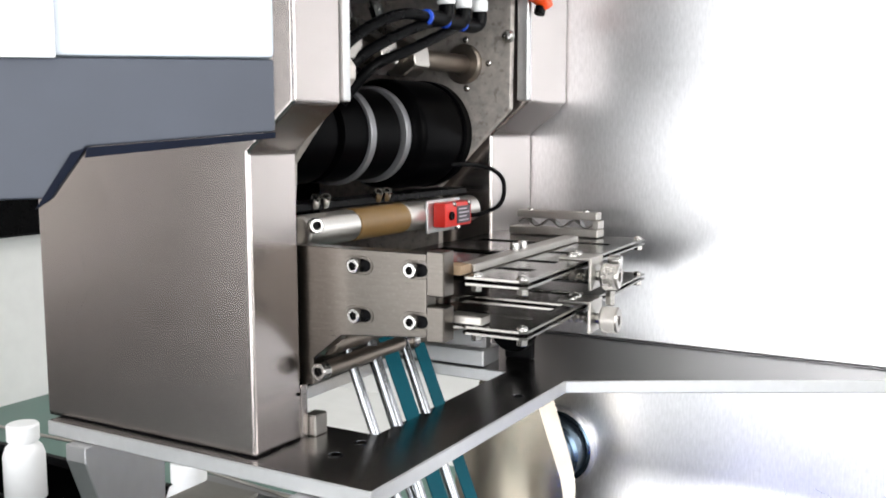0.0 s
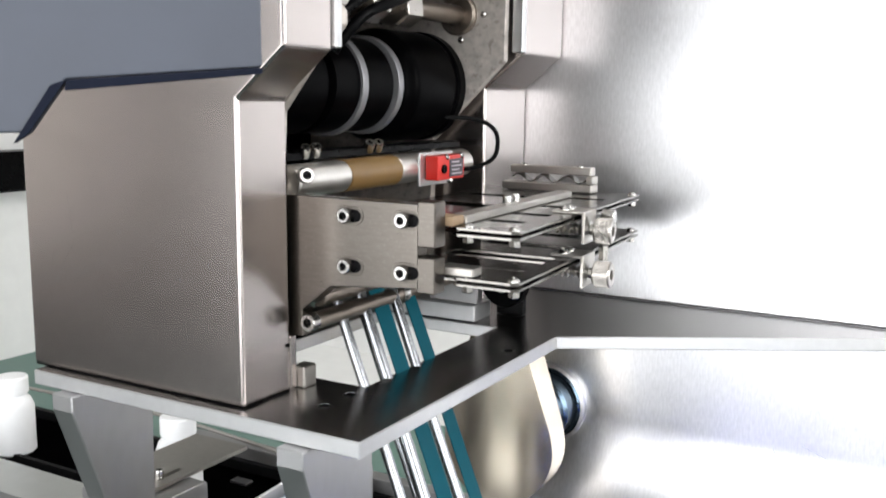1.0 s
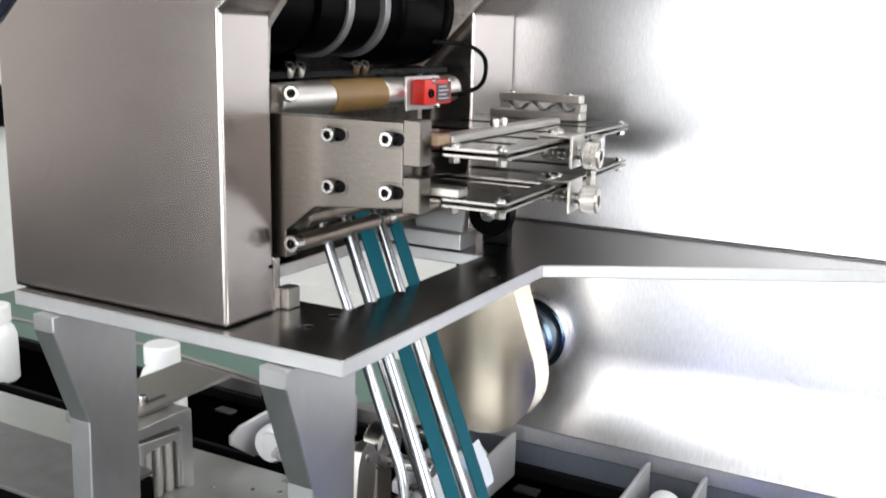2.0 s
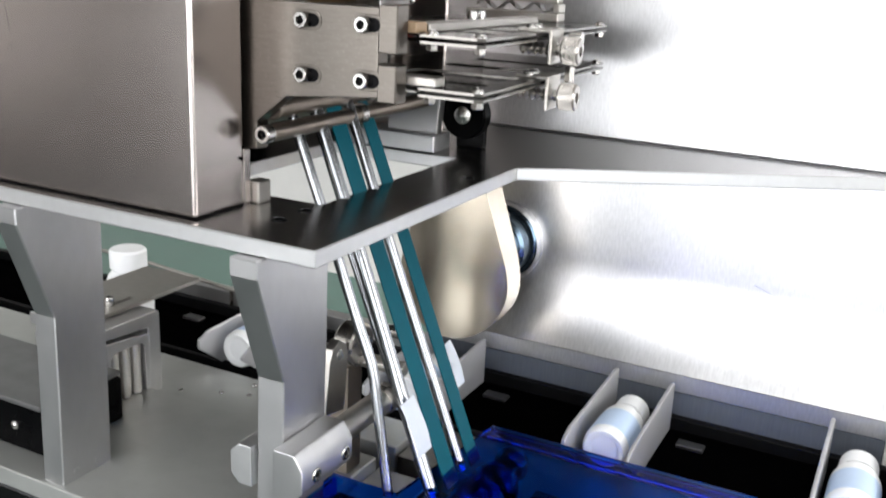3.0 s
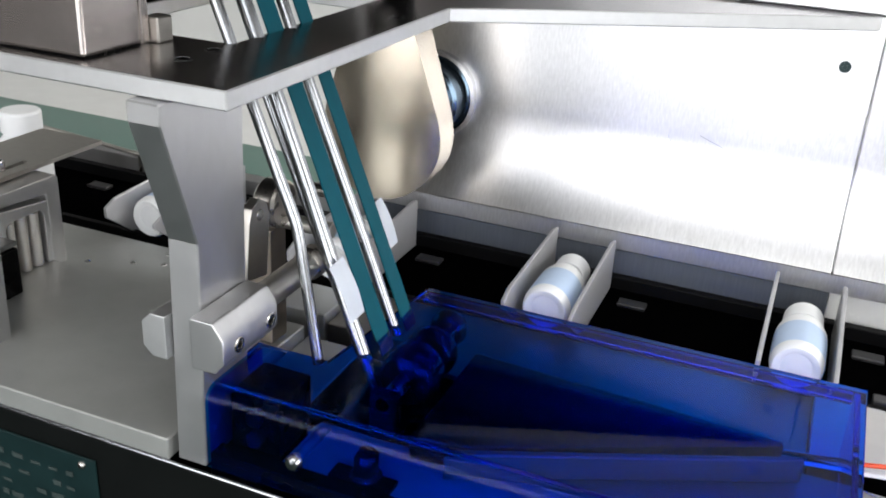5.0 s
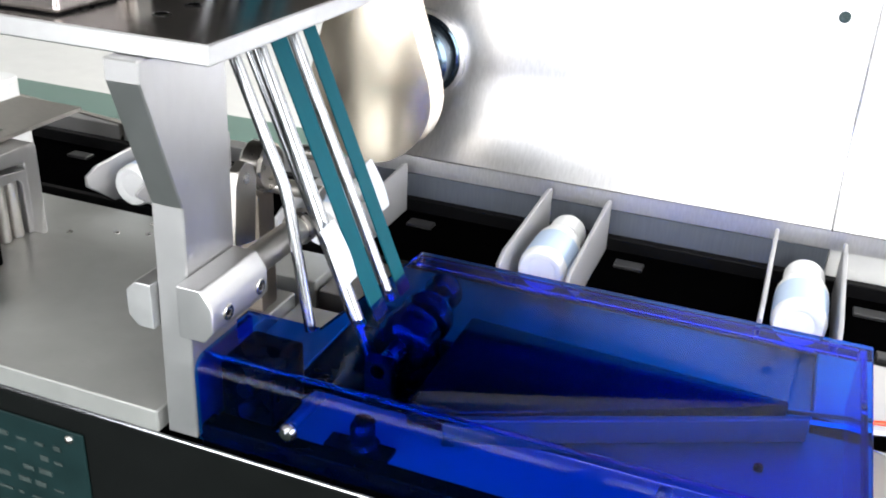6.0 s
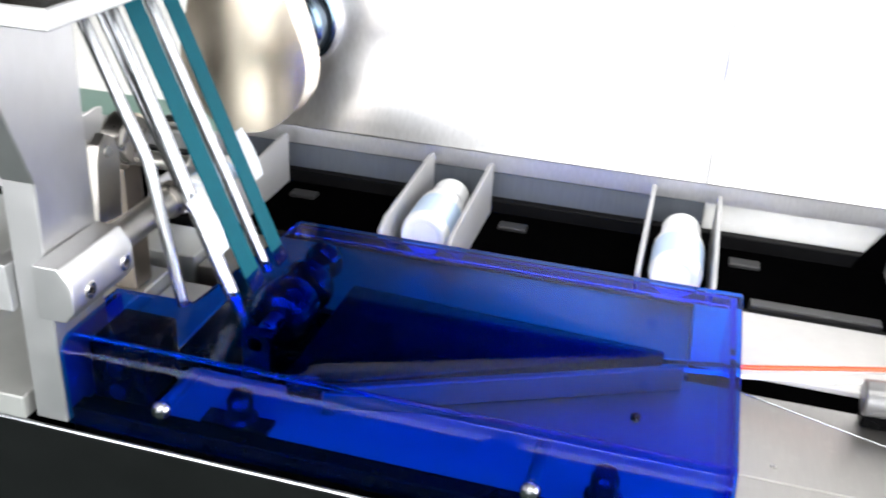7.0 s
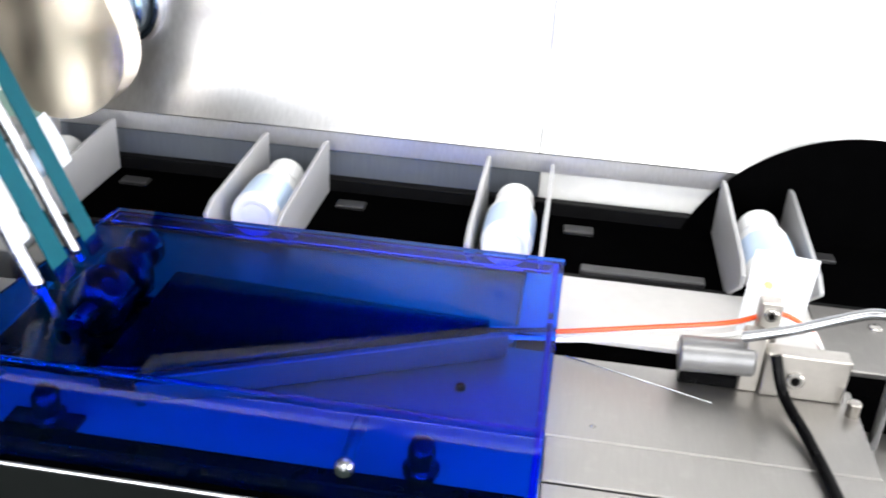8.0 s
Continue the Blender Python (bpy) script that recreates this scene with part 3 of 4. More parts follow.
lab = part("sensor_label", bm, "dark_label", sensor, "dark printed label")
for k in range(4):
    bm = bmesh.new()
    box(bm, -0.0895, -0.0890, 0.273, 0.291 - 0.004 * (k % 2), 1.1435 + k * 0.0034, 1.1447 + k * 0.0034)
    part("print_bar", bm, "grey_print", lab)
bm = bmesh.new()
lathe(bm, (-0.0905, 0.260, 1.149), (1, 0, 0), [(0, 0), (0.004, 0), (0.004, 0.002), (0.003, 0.0025), (0, 0.001)], 20)
part("dial", bm, "hose", sensor, "black dial")
for y in (0.266, 0.293):
    round_screw(sensor, (-0.0905, y, 1.159), (1, 0, 0.4), 0.0026, 0.002)
round_screw(sensor, (-0.0925, 0.275, 1.1385), (0.6, 0, -1), 0.003, 0.003)
bm = bmesh.new()
sweep(bm, [(-0.097, 0.298, 1.146), (-0.090, 0.318, 1.147), (-0.080, 0.338, 1.156), (-0.082, 0.345, 1.178), (-0.098, 0.338, 1.190), (-0.125, 0.322, 1.192)], 0.0021, 10)
part("cable", bm, "hose", sensor, "black cable")

# ---------------------------------------------------------------- bracket with four slotted screws
bracket = thing("side_bracket", (-0.04, 0.065, 1.04), "machined steel side bracket with four screws in slots", "bracket")
bm = bmesh.new()
prism(bm, [(-0.1085, 1.142), (0.0005, 1.142), (0.0005, 1.0853), (-0.070, 1.0795), (-0.0950, 1.060), (-0.0950, 1.0405), (-0.1085, 1.0405)], "y", 0.0665, 0.0795)
part("bracket_body", rounded(bm, 0.001, 2), "bracket", bracket)
bm = bmesh.new()
box(bm, 0.001, 0.0145, 0.0655, 0.0795, 1.114, 1.144)
part("end_block", rounded(bm, 0.0008, 1), "bracket", bracket)
bm = bmesh.new()
box(bm, 0.001, 0.0145, 0.0655, 0.0795, 1.083, 1.107)
part("end_block", rounded(bm, 0.0008, 1), "bracket", bracket)
for x in (-0.055, -0.009):
    for z in (1.1310, 1.0960):
        bm = bmesh.new()
        n = 10
        pts = [(x - 0.003 + 0.0072 * math.cos(a), z + 0.0064 * math.sin(a)) for a in (math.pi / 2 + math.pi * i / n for i in range(n + 1))]
        pts += [(x + 0.006 + 0.0072 * math.cos(a), z + 0.0064 * math.sin(a)) for a in (-math.pi / 2 + math.pi * i / n for i in range(n + 1))]
        prism(bm, pts, "y", 0.0658, 0.0667)
        slot = part("slot", rounded(bm, 0.0004, 1), "bracket", bracket, "shallow slot round a screw")
        bm = bmesh.new()
        prism(bm, [(x + (u - x) * 0.74 + 0.0016, z + (v - z) * 0.70) for u, v in pts], "y", 0.0654, 0.0661)
        part("slot_core", bm, "hose", slot)
        screw(bracket, (x, 0.0655, z), (0, -1, 0), 0.0053, 0.0055)

# lower rollers under the bracket
for y0, y1, x, z, r in ((0.081, 0.262, -0.093, 1.0675, 0.0082), (0.064, 0.30, -0.086, 1.0525, 0.0062), (0.081, 0.31, -0.118, 1.058, 0.007)):
    bm = bmesh.new()
    rod(bm, (x, y0, z), (x, y1, z), r, 24)
    lr = thing("idler_roller", (x, 0.2, z - r), "slim turned steel idler roller under the bracket", "roller", "idler rollers")
    part("roller_body", bm, "brown_steel", lr)
    if y0 < 0.07:
        screw(lr, (x, y0 + 0.004, z), (0, -1, 0), 0.0065, 0.008)
    for yy in (y0 + 0.115,):
        bm = bmesh.new()
        rod(bm, (x, yy, z), (x, yy + 0.008, z), r + 0.0028, 24)
        part("stop_ring", bm, "screw", lr)

# far carrier of the rollers and a dark wheel
fb = thing("roller_carrier", (-0.09, 0.32, PZ), "grey aluminium roller carrier block on the plate", "block")
bm = bmesh.new()
box(bm, -0.190, -0.086, 0.314, 0.348, PZ + 0.001, 1.017)
part("carrier_foot", rounded(bm, 0.001, 1), "plate_edge", fb)
bm = bmesh.new()
prism(bm, [(-0.140, 1.017), (-0.088, 1.017), (-0.084, 1.075), (-0.140, 1.075)], "y", 0.322, 0.334)
part("carrier_web", rounded(bm, 0.001, 1), "leg", fb)
whl = thing("drive_wheel", (-0.05, 0.345, PZ), "small black drive wheel with a steel hub", "wheel")
bm = bmesh.new()
lathe(bm, (-0.068, 0.335, 1.036), (0, 1, 0), [(0.006, 0), (0.021, 0), (0.0225, 0.002), (0.0225, 0.014), (0.021, 0.016), (0, 0.016)], 32)
part("tyre", bm, "rubber", whl)
bm = bmesh.new()
lathe(bm, (-0.068, 0.333, 1.036), (0, 1, 0), [(0, 0), (0.004, 0), (0.008, 0.001), (0.009, 0.003)], 24)
part("hub_disc", bm, "screw", whl)
bm = bmesh.new()
box(bm, -0.082, -0.054, 0.3515, 0.3615, PZ + 0.0036, 1.046)
part("bearing_block", rounded(bm, 0.001, 1), "hose", whl)

# ---------------------------------------------------------------- slotted guide tables
def slotted(bm, x0, x1, y0, y1, z0, z1, slots, lift):
    """A sheet with rectangular slots: the strips between the slots, joined along their edges."""
    xs = sorted({x0, x1, *[s[0] for s in slots], *[s[1] for s in slots]})
    ys = sorted({y0, y1, *[s[2] for s in slots], *[s[3] for s in slots]})
    for i in range(len(xs) - 1):
        for j in range(len(ys) - 1):
            cx, cy = (xs[i] + xs[i + 1]) / 2, (ys[j] + ys[j + 1]) / 2
            if not any(s[0] < cx < s[1] and s[2] < cy < s[3] for s in slots):
                box(bm, xs[i], xs[i + 1], ys[j], ys[j + 1], z0, z1)
    bmesh.ops.remove_doubles(bm, verts=bm.verts, dist=1e-5)
    seen, twice = {}, []
    for f in bm.faces:
        c = tuple(round(q, 5) for q in f.calc_center_median())
        if c in seen:
            twice += [f, seen[c]]
        seen[c] = f
    bmesh.ops.delete(bm, geom=list(set(twice)), context="FACES")
    for v in bm.verts:
        v.co.z += lift * (v.co.y - y0)
    bmesh.ops.recalc_face_normals(bm, faces=bm.faces)


for z, nm in ((1.1250, "upper_guide_table"), (1.0915, "lower_guide_table")):
    upper = z > 1.1
    lift = 0.0
    gt = thing(nm, (0.0, 0.2, z), "slotted thin steel guide table with knurled adjusting knob", "guide table", "guide tables")
    for k, (za, zb) in enumerate(((0.0, 0.0016), (-0.0042, -0.0026))):
        bm = bmesh.new()
        if upper:
            slots = [(0.0225, 0.052, y, y + 0.014) for y in (0.126, 0.177, 0.240, 0.322)] + [(-0.07, -0.004, 0.128, 0.148), (-0.07, -0.004, 0.205, 0.232), (-0.07, -0.012, 0.30, 0.32)]
        else:
            slots = [(-0.032, 0.053, 0.166, 0.198), (-0.012, 0.053, 0.116, 0.134), (-0.03, 0.05, 0.24, 0.262), (-0.03, 0.05, 0.31, 0.33)]
        slotted(bm, -0.086, 0.066, 0.0975, 0.405, z + za, z + zb, slots, lift)
        part("guide_sheet", bm, "guide", gt, "", False)
    for za, zb in ((0.0, 0.0016), (-0.0042, -0.0026)):
        bm = bmesh.new()
        prism(bm, [(0.018, 0.0974), (0.018, 0.084), (0.021, 0.081), (0.061, 0.081), (0.066, 0.085), (0.066, 0.0974)], "z", z + za, z + zb)
        part("front_tongue", bm, "guide", gt, "", False)
    for x, y in ((0.061, 0.088), (0.061, 0.396), (0.027, 0.088)):
        zz = z + lift * y
        round_screw(gt, (x, y, zz + 0.0016), (0, 0, 1), 0.0042, 0.0028)
        bm = bmesh.new()
        rod(bm, (x, y, zz - 0.009), (x, y, zz - 0.0042), 0.0042, 6)
        part("nut", bm, "screw", gt)
    # adjusting screw: angle, spring, knob
    zz = z
    bm = bmesh.new()
    prism(bm, [(0.046, zz + 0.0040), (0.073, zz + 0.0040), (0.073, zz - 0.021), (0.0705, zz - 0.021), (0.0705, zz + 0.0017), (0.046, zz + 0.0017)], "y", 0.204, 0.236)
    part("angle", rounded(bm, 0.0006, 1), "guide_bar", gt, "pale bent angle")
    for y in (0.210, 0.224):
        round_screw(gt, (0.055, y, zz + 0.0040), (0, 0, 1), 0.0042, 0.0032)
    bm = bmesh.new()
    lathe(bm, (0.044, 0.220, zz - 0.011), (1, 0, 0), [(0.003 + 0.0022 * (i % 2), 0.0024 * i) for i in range(12)], 14)
    part("spring", bm, "steel", gt)
    kb = bmesh.new()
    lathe(kb, (0.0775, 0.220, zz - 0.011), (1, 0, 0), [(0, 0), (0.0088, 0), (0.0098, 0.001), (0.0098, 0.013), (0.0088, 0.014), (0.004, 0.014), (0.0038, 0.0115), (0, 0.0115)], 24)
    knob = part("knob", kb, "steel", gt, "knurled steel knob")
    bm = bmesh.new()
    for i in range(40):
        a = 2 * math.pi * i / 40
        for sgn in (1, -1):
            p0 = Vector((0.079, 0.220 + 0.0099 * math.cos(a), zz - 0.011 + 0.0099 * math.sin(a)))
            b = a + sgn * 0.32
            p1 = Vector((0.0902, 0.220 + 0.0099 * math.cos(b), zz - 0.011 + 0.0099 * math.sin(b)))
            rod(bm, p0, p1, 0.00032, 4)
    part("knurling", bm, "steel", knob)
    bm = bmesh.new()
    rod(bm, (0.073, 0.220, zz - 0.011), (0.0778, 0.220, zz - 0.011), 0.0042, 16)
    part("knob_stem", bm, "screw", gt)
    if upper:
        bm = bmesh.new()
        box(bm, 0.0065, 0.0205, 0.0985, 0.335, z + 0.0018, z + 0.0075)
        part("guide_rail", rounded(bm, 0.0008, 1), "guide_bar", gt, "pale straight guide rail")
        bm = bmesh.new()
        box(bm, 0.000, 0.0190, 0.080, 0.098, z + 0.0018, z + 0.0085)
        part("rail_end", rounded(bm, 0.0012, 2), "wood", gt, "tan end block")
        for y in (0.195, 0.212):
            screw(gt, (0.0125, y, z + 0.0075), (0, 0, 1), 0.0038, 0.006)
        bm = bmesh.new()
        rod(bm, (0.0735, 0.252, zz - 0.003), (0.084, 0.252, zz - 0.003), 0.0052, 18)
        part("stop_screw", bm, "screw", gt)
    else:
        bm = bmesh.new()
        box(bm, 0.008, 0.034, 0.080, 0.096, z + 0.0025, z + 0.0085)
        part("rail_end", rounded(bm, 0.0008, 1), "guide_bar", gt)
        bm = bmesh.new()
        rod(bm, (0.082, 0.228, zz - 0.001), (0.082, 0.228, zz + 0.011), 0.0042, 6)
        part("stop_screw", bm, "screw", gt)

# the tables stand slightly askew and dip to the rear
for ob in scene.objects:
    top = ob
    while top.parent:
        top = top.parent
    if ob.data is not None and top.name in ("upper_guide_table", "lower_guide_table"):
        for v in ob.data.vertices:
            v.co.x -= 0.084 * (v.co.y - 0.09)
            v.co.z -= 0.014 * (v.co.y - 0.09)

sc = thing("spring_clamp", (0.0, 0.40, 1.128), "pair of pale bars with a wavy leaf spring between", "clamp")
bm = bmesh.new()
box(bm, -0.089, 0.003, 0.374, 0.392, 1.1232, 1.1308)
part("lower_bar", rounded(bm, 0.0008, 1), "guide_bar", sc)
bm = bmesh.new()
box(bm, -0.082, 0.001, 0.377, 0.390, 1.1392, 1.1468)
part("upper_bar", rounded(bm, 0.0008, 1), "guide_bar", sc)
bm = bmesh.new()
box(bm, -0.0028, 0.0032, 0.376, 0.391, 1.1312, 1.1388)
part("end_lug", rounded(bm, 0.0005, 1), "guide_bar", sc)
bm = bmesh.new()
n = 40
row = [[bm.verts.new((-0.080 + 0.076 * i / n, y, 1.1346 + 0.0034 * math.sin(i / n * math.pi * 6) + dz)) for i in range(n + 1)] for y, dz in ((0.377, 0), (0.389, 0), (0.389, 0.0009), (0.377, 0.0009))]
for a in range(4):
    for i in range(n):
        bm.faces.new((row[a][i], row[a][i + 1], row[(a + 1) % 4][i + 1], row[(a + 1) % 4][i]))
part("leaf_spring", bm, "screw", sc)
for x in (-0.07, -0.012):
    round_screw(sc, (x, 0.3835, 1.1468), (0, 0, 1), 0.003, 0.0018)

# ---------------------------------------------------------------- belts and bright guide tubes
def bx(z):
    return 0.029 - 0.45 * (z - 0.80)


for y0, y1, lean in ((0.1250, 0.1440, 0.060), (0.1665, 0.1830, 0.065)):
    bm = bmesh.new()
    zs = [1.085, 0.784]
    prism(bm, [(bx(zs[0]), zs[0]), (bx(zs[0]) + 0.0018, zs[0]), (bx(zs[1]) + 0.0018, zs[1]), (bx(zs[1]), zs[1])], "y", y0, y1)
    for v in bm.verts:
        v.co.y += lean * (v.co.z - 0.8)
    solo("flat_belt", rounded(bm, 0.0004, 1), "belt", "teal flat transport belt slanting down through the plate", "belt", "teal belts")


def tube(points, r, label="polished chrome guide tube beside the teal belts"):
    bm = bmesh.new()
    sweep(bm, points, r, 18)
    return solo("guide_tube", bm, "chrome", label, "tube", "guide tubes")


tube([(bx(1.075) - 0.002, 0.1325, 1.075), (bx(0.95) - 0.002, 0.1225, 0.95), (bx(0.85) - 0.002, 0.1130, 0.85), (bx(0.788) - 0.002, 0.1078, 0.788)], 0.0052)
tube([(bx(1.075) + 0.001, 0.1725, 1.075), (bx(0.95) + 0.001, 0.1615, 0.95), (bx(0.85), 0.1575, 0.85), (bx(0.786) - 0.001, 0.1545, 0.786)], 0.0042)
tube([(bx(1.06) - 0.004, 0.104, 1.06), (bx(0.97) - 0.004, 0.0985, 0.97), (bx(0.92) - 0.004, 0.0955, 0.92), (-0.0185, 0.0940, 0.898), (-0.0125, 0.0930, 0.882), (-0.0055, 0.0905, 0.850), (0.0035, 0.0875, 0.806), (0.0065, 0.0868, 0.790)], 0.0040,
     "bent polished chrome guide tube beside the teal belts")
tube([(bx(0.99) - 0.012, 0.128, 0.99), (bx(0.9) - 0.012, 0.124, 0.9), (bx(0.745) - 0.012, 0.118, 0.745)], 0.0036)
def leaflet(y0, width, z0, z1, off, label):
    """A folded paper sheet lying along the slanting belts, slightly curled."""
    bm = bmesh.new()
    n = 8
    rows = []
    for i in range(n + 1):
        z = z0 + (z1 - z0) * i / n
        x = bx(z) + off + 0.0022 * math.sin(math.pi * i / n)
        rows.append([bm.verts.new((x + 0.0006 * j, y0 + width * j / 3, z + 0.003 * j / 3)) for j in range(4)])
    for p, q in zip(rows, rows[1:]):
        for j in range(3):
            bm.faces.new((p[j], p[j + 1], q[j + 1], q[j]))
    bmesh.ops.solidify(bm, geom=list(bm.faces), thickness=0.0012)
    solo("folded_leaflet", bm, "paper", label, "leaflet", "leaflets")


leaflet(0.0960, 0.0165, 0.822, 0.860, 0.007, "folded white paper leaflet carried along the chrome tubes")
leaflet(0.1830, 0.0190, 0.836, 0.870, -0.004, "folded white paper leaflet carried beside the teal belt")

# lever with a roller behind the right leg
lev = thing("roller_lever", (-0.06, 0.13, 0.80), "small grey lever carrying a dark roller on a shaft", "lever")
bm = bmesh.new()
prism(bm, [(0.100, 0.832), (0.126, 0.827), (0.131, 0.874), (0.127, 0.884), (0.118, 0.889), (0.109, 0.884), (0.105, 0.874)], "x", -0.066, -0.058)
lv = part("lever_arm", rounded(bm, 0.001, 2), "guide_bar", lev)
bm = bmesh.new()
rod(bm, (-0.0585, 0.118, 0.877), (-0.0572, 0.118, 0.877), 0.0042, 18)
part("lever_pin", bm, "screw", lv)
bm = bmesh.new()
lathe(bm, (-0.075, 0.150, 0.874), (1, 0, 0), [(0, 0), (0.016, 0), (0.018, 0.002), (0.018, 0.016), (0.016, 0.018), (0.009, 0.018), (0.008, 0.015), (0, 0.015)], 32)
part("roller_tyre", bm, "steel", lev)
bm = bmesh.new()
rod(bm, (-0.12, 0.17, 0.852), (-0.028, 0.17, 0.852), 0.006, 20)
part("lever_shaft", bm, "roller_silver", lev)
bm = bmesh.new()
box(bm, -0.098, -0.070, 0.150, 0.172, 0.7535, 0.850)
part("lever_stand", rounded(bm, 0.0015, 2), "brown_steel", lev)
for x, y, z in ((-0.034, 0.185, 0.876),):
    bm = bmesh.new()
    rod(bm, (x - 0.02, y, z), (x, y, z), 0.0052, 16)
    part("pin", bm, "screw", lev)

# ---------------------------------------------------------------- polished pulley cover on the hub, warm reflections put into its colour
gc = thing("pulley_cover", (-0.065, 0.37, 0.82), "teardrop-shaped polished steel pulley cover, coloured with warm reflections, on a dark hub", "cover")
cx, cz, cr = -0.082, 0.867, 0.060


def cover_top(x):
    """Height of the cover's upper outline over x: a slanted flank at each side."""
    d = abs(x - cx)
    if d > 0.058:
        return cz + math.sqrt(max(0.0, cr * cr - d * d))
    return min(0.9865, cz + 0.019 + (0.058 - d) / 0.325)


bm = bmesh.new()
n = 40
cols = []
for i in range(n + 1):
    x = cx + cr * math.sin(-math.pi / 2 + math.pi * i / n) * 0.9999
    lo = cz - math.sqrt(max(0.0, cr * cr - (x - cx) ** 2))
    hi = max(lo + 0.0004, cover_top(x))
    dome = 0.0075 * (1 - ((x - cx) / cr) ** 2)
    cols.append([bm.verts.new((x, 0.3600 - dome, lo)), bm.verts.new((x, 0.3600 - dome, hi)), bm.verts.new((x, 0.392, hi)), bm.verts.new((x, 0.392, lo))])
for p, q in zip(cols, cols[1:]):
    for k in range(4):
        bm.faces.new((p[k], p[(k + 1) % 4], q[(k + 1) % 4], q[k]))
bm.faces.new(cols[0])
bm.faces.new(cols[-1][::-1])
part("cover_body", bm, "warm_tinted_steel", gc)
bm = bmesh.new()
lathe(bm, (-0.068, WY, 0.888), (0, -1, 0), [(0.040, 0), (0.040, 0.004), (0.036, 0.006), (0.035, 0.030), (0.031, 0.032), (0.031, 0.07), (0, 0.07)], 48)
part("hub_body", bm, "hub", gc, "dark glossy hub")
bm = bmesh.new()
lathe(bm, (-0.068, WY, 0.888), (0, -1, 0), [(0.0405, 0), (0.044, 0), (0.044, 0.008), (0.0405, 0.009)], 48)
part("hub_ring", bm, "wall_steel", gc)

# ---------------------------------------------------------------- deck, conveyor track, cabinet
bm = bmesh.new()
box(bm, -1.7, 1.7, 0.0145, 0.50, 0.0, 0.700)
cab = solo("machine_cabinet", rounded(bm, 0.004, 2), "cabinet", "dark steel machine cabinet below the deck", "cabinet", kind="structure")
bm = bmesh.new()
box(bm, -1.7, 1.7, 0.0100, 0.0140, 0.05, 0.7345)
front = solo("cabinet_front_panel", rounded(bm, 0.0014, 2), "cabinet", "dark steel front panel with a bright folded edge", "cabinet panel", kind="structure")
bm = bmesh.new()
sweep(bm, [(-1.7, 0.0117, 0.7350), (0, 0.0117, 0.7350), (1.7, 0.0117, 0.7350)], 0.0014, 8)
part("bright_edge", bm, "chrome", front, "bright worn edge")
deck_ob = thing("machine_deck", (0.2, 0.2, 0.70), "machine deck in several plates, matt steel, grey, pale and near black", "machine deck", kind="structure")
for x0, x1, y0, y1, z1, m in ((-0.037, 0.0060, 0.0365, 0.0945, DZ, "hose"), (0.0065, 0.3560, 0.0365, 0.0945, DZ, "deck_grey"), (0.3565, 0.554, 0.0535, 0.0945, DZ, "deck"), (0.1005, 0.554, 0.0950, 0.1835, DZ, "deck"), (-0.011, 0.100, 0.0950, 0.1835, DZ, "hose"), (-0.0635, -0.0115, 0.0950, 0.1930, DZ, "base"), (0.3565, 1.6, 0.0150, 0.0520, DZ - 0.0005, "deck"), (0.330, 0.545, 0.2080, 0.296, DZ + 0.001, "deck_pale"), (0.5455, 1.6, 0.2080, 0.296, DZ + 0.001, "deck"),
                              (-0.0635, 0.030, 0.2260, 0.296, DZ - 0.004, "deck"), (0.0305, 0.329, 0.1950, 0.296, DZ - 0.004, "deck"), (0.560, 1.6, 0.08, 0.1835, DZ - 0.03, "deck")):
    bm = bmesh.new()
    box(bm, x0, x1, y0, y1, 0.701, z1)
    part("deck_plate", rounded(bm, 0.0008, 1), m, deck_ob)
bm = bmesh.new()
box(bm, 0.330, 1.6, 0.1840, 0.2075, 0.7012, 0.7392)
part("slot_shade", bm, "black", deck_ob, "black strip for the shade in the slot")
round_screw(deck_ob, (0.590, 0.270, DZ + 0.001), (0, 0, 1), 0.005, 0.003)
round_screw(deck_ob, (0.385, 0.109, DZ), (0, 0, 1), 0.0018, 0.0008)
bm = bmesh.new()
rod(bm, (0.365, 0.183, DZ + 0.0004), (0.460, 0.150, DZ + 0.0002), 0.0004, 6)
part("score_line", bm, "chrome", deck_ob)
# left base plates
base_plate = thing("base_plate", (-0.3, 0.12, 0.734), "grey machined base plate on the cabinet", "machine plate")
bm = bmesh.new()
prism(bm, [(-0.9, 0.0110), (-0.0645, 0.0110), (-0.0645, 0.190), (-0.9, 0.190)], "z", 0.7365, 0.753)
part("base_plate_body", rounded(bm, 0.001, 1), "base", base_plate)
bm = bmesh.new()
box(bm, -0.8, -0.1505, 0.191, 0.276, 0.701, 0.745)
part("rear_plate", rounded(bm, 0.001, 1), "base", base_plate)
bm = bmesh.new()
box(bm, -0.150, -0.066, 0.226, 0.276, 0.701, 0.745)
part("rear_plate", rounded(bm, 0.001, 1), "base", base_plate)
for x, y in ((-0.310, 0.215), (-0.272, 0.232), (-0.215, 0.225), (-0.245, 0.242), (-0.255, 0.262)):
    round_screw(base_plate, (x, y, 0.745), (0, 0, 1), 0.003, 0.0012)

lp = thing("side_machine", (-0.6, 0.07, 0.742), "black side unit with a grey top plate by the aluminium leg", "machine unit")
bm = bmesh.new()
box(bm, -1.5, -0.300, 0.040, 0.128, 0.7532, 0.795)
part("unit_body", rounded(bm, 0.002, 2), "hose", lp)
bm = bmesh.new()
box(bm, -1.5, -0.302, 0.038, 0.130, 0.7955, 0.800)
part("unit_top", rounded(bm, 0.001, 1), "barrel", lp)
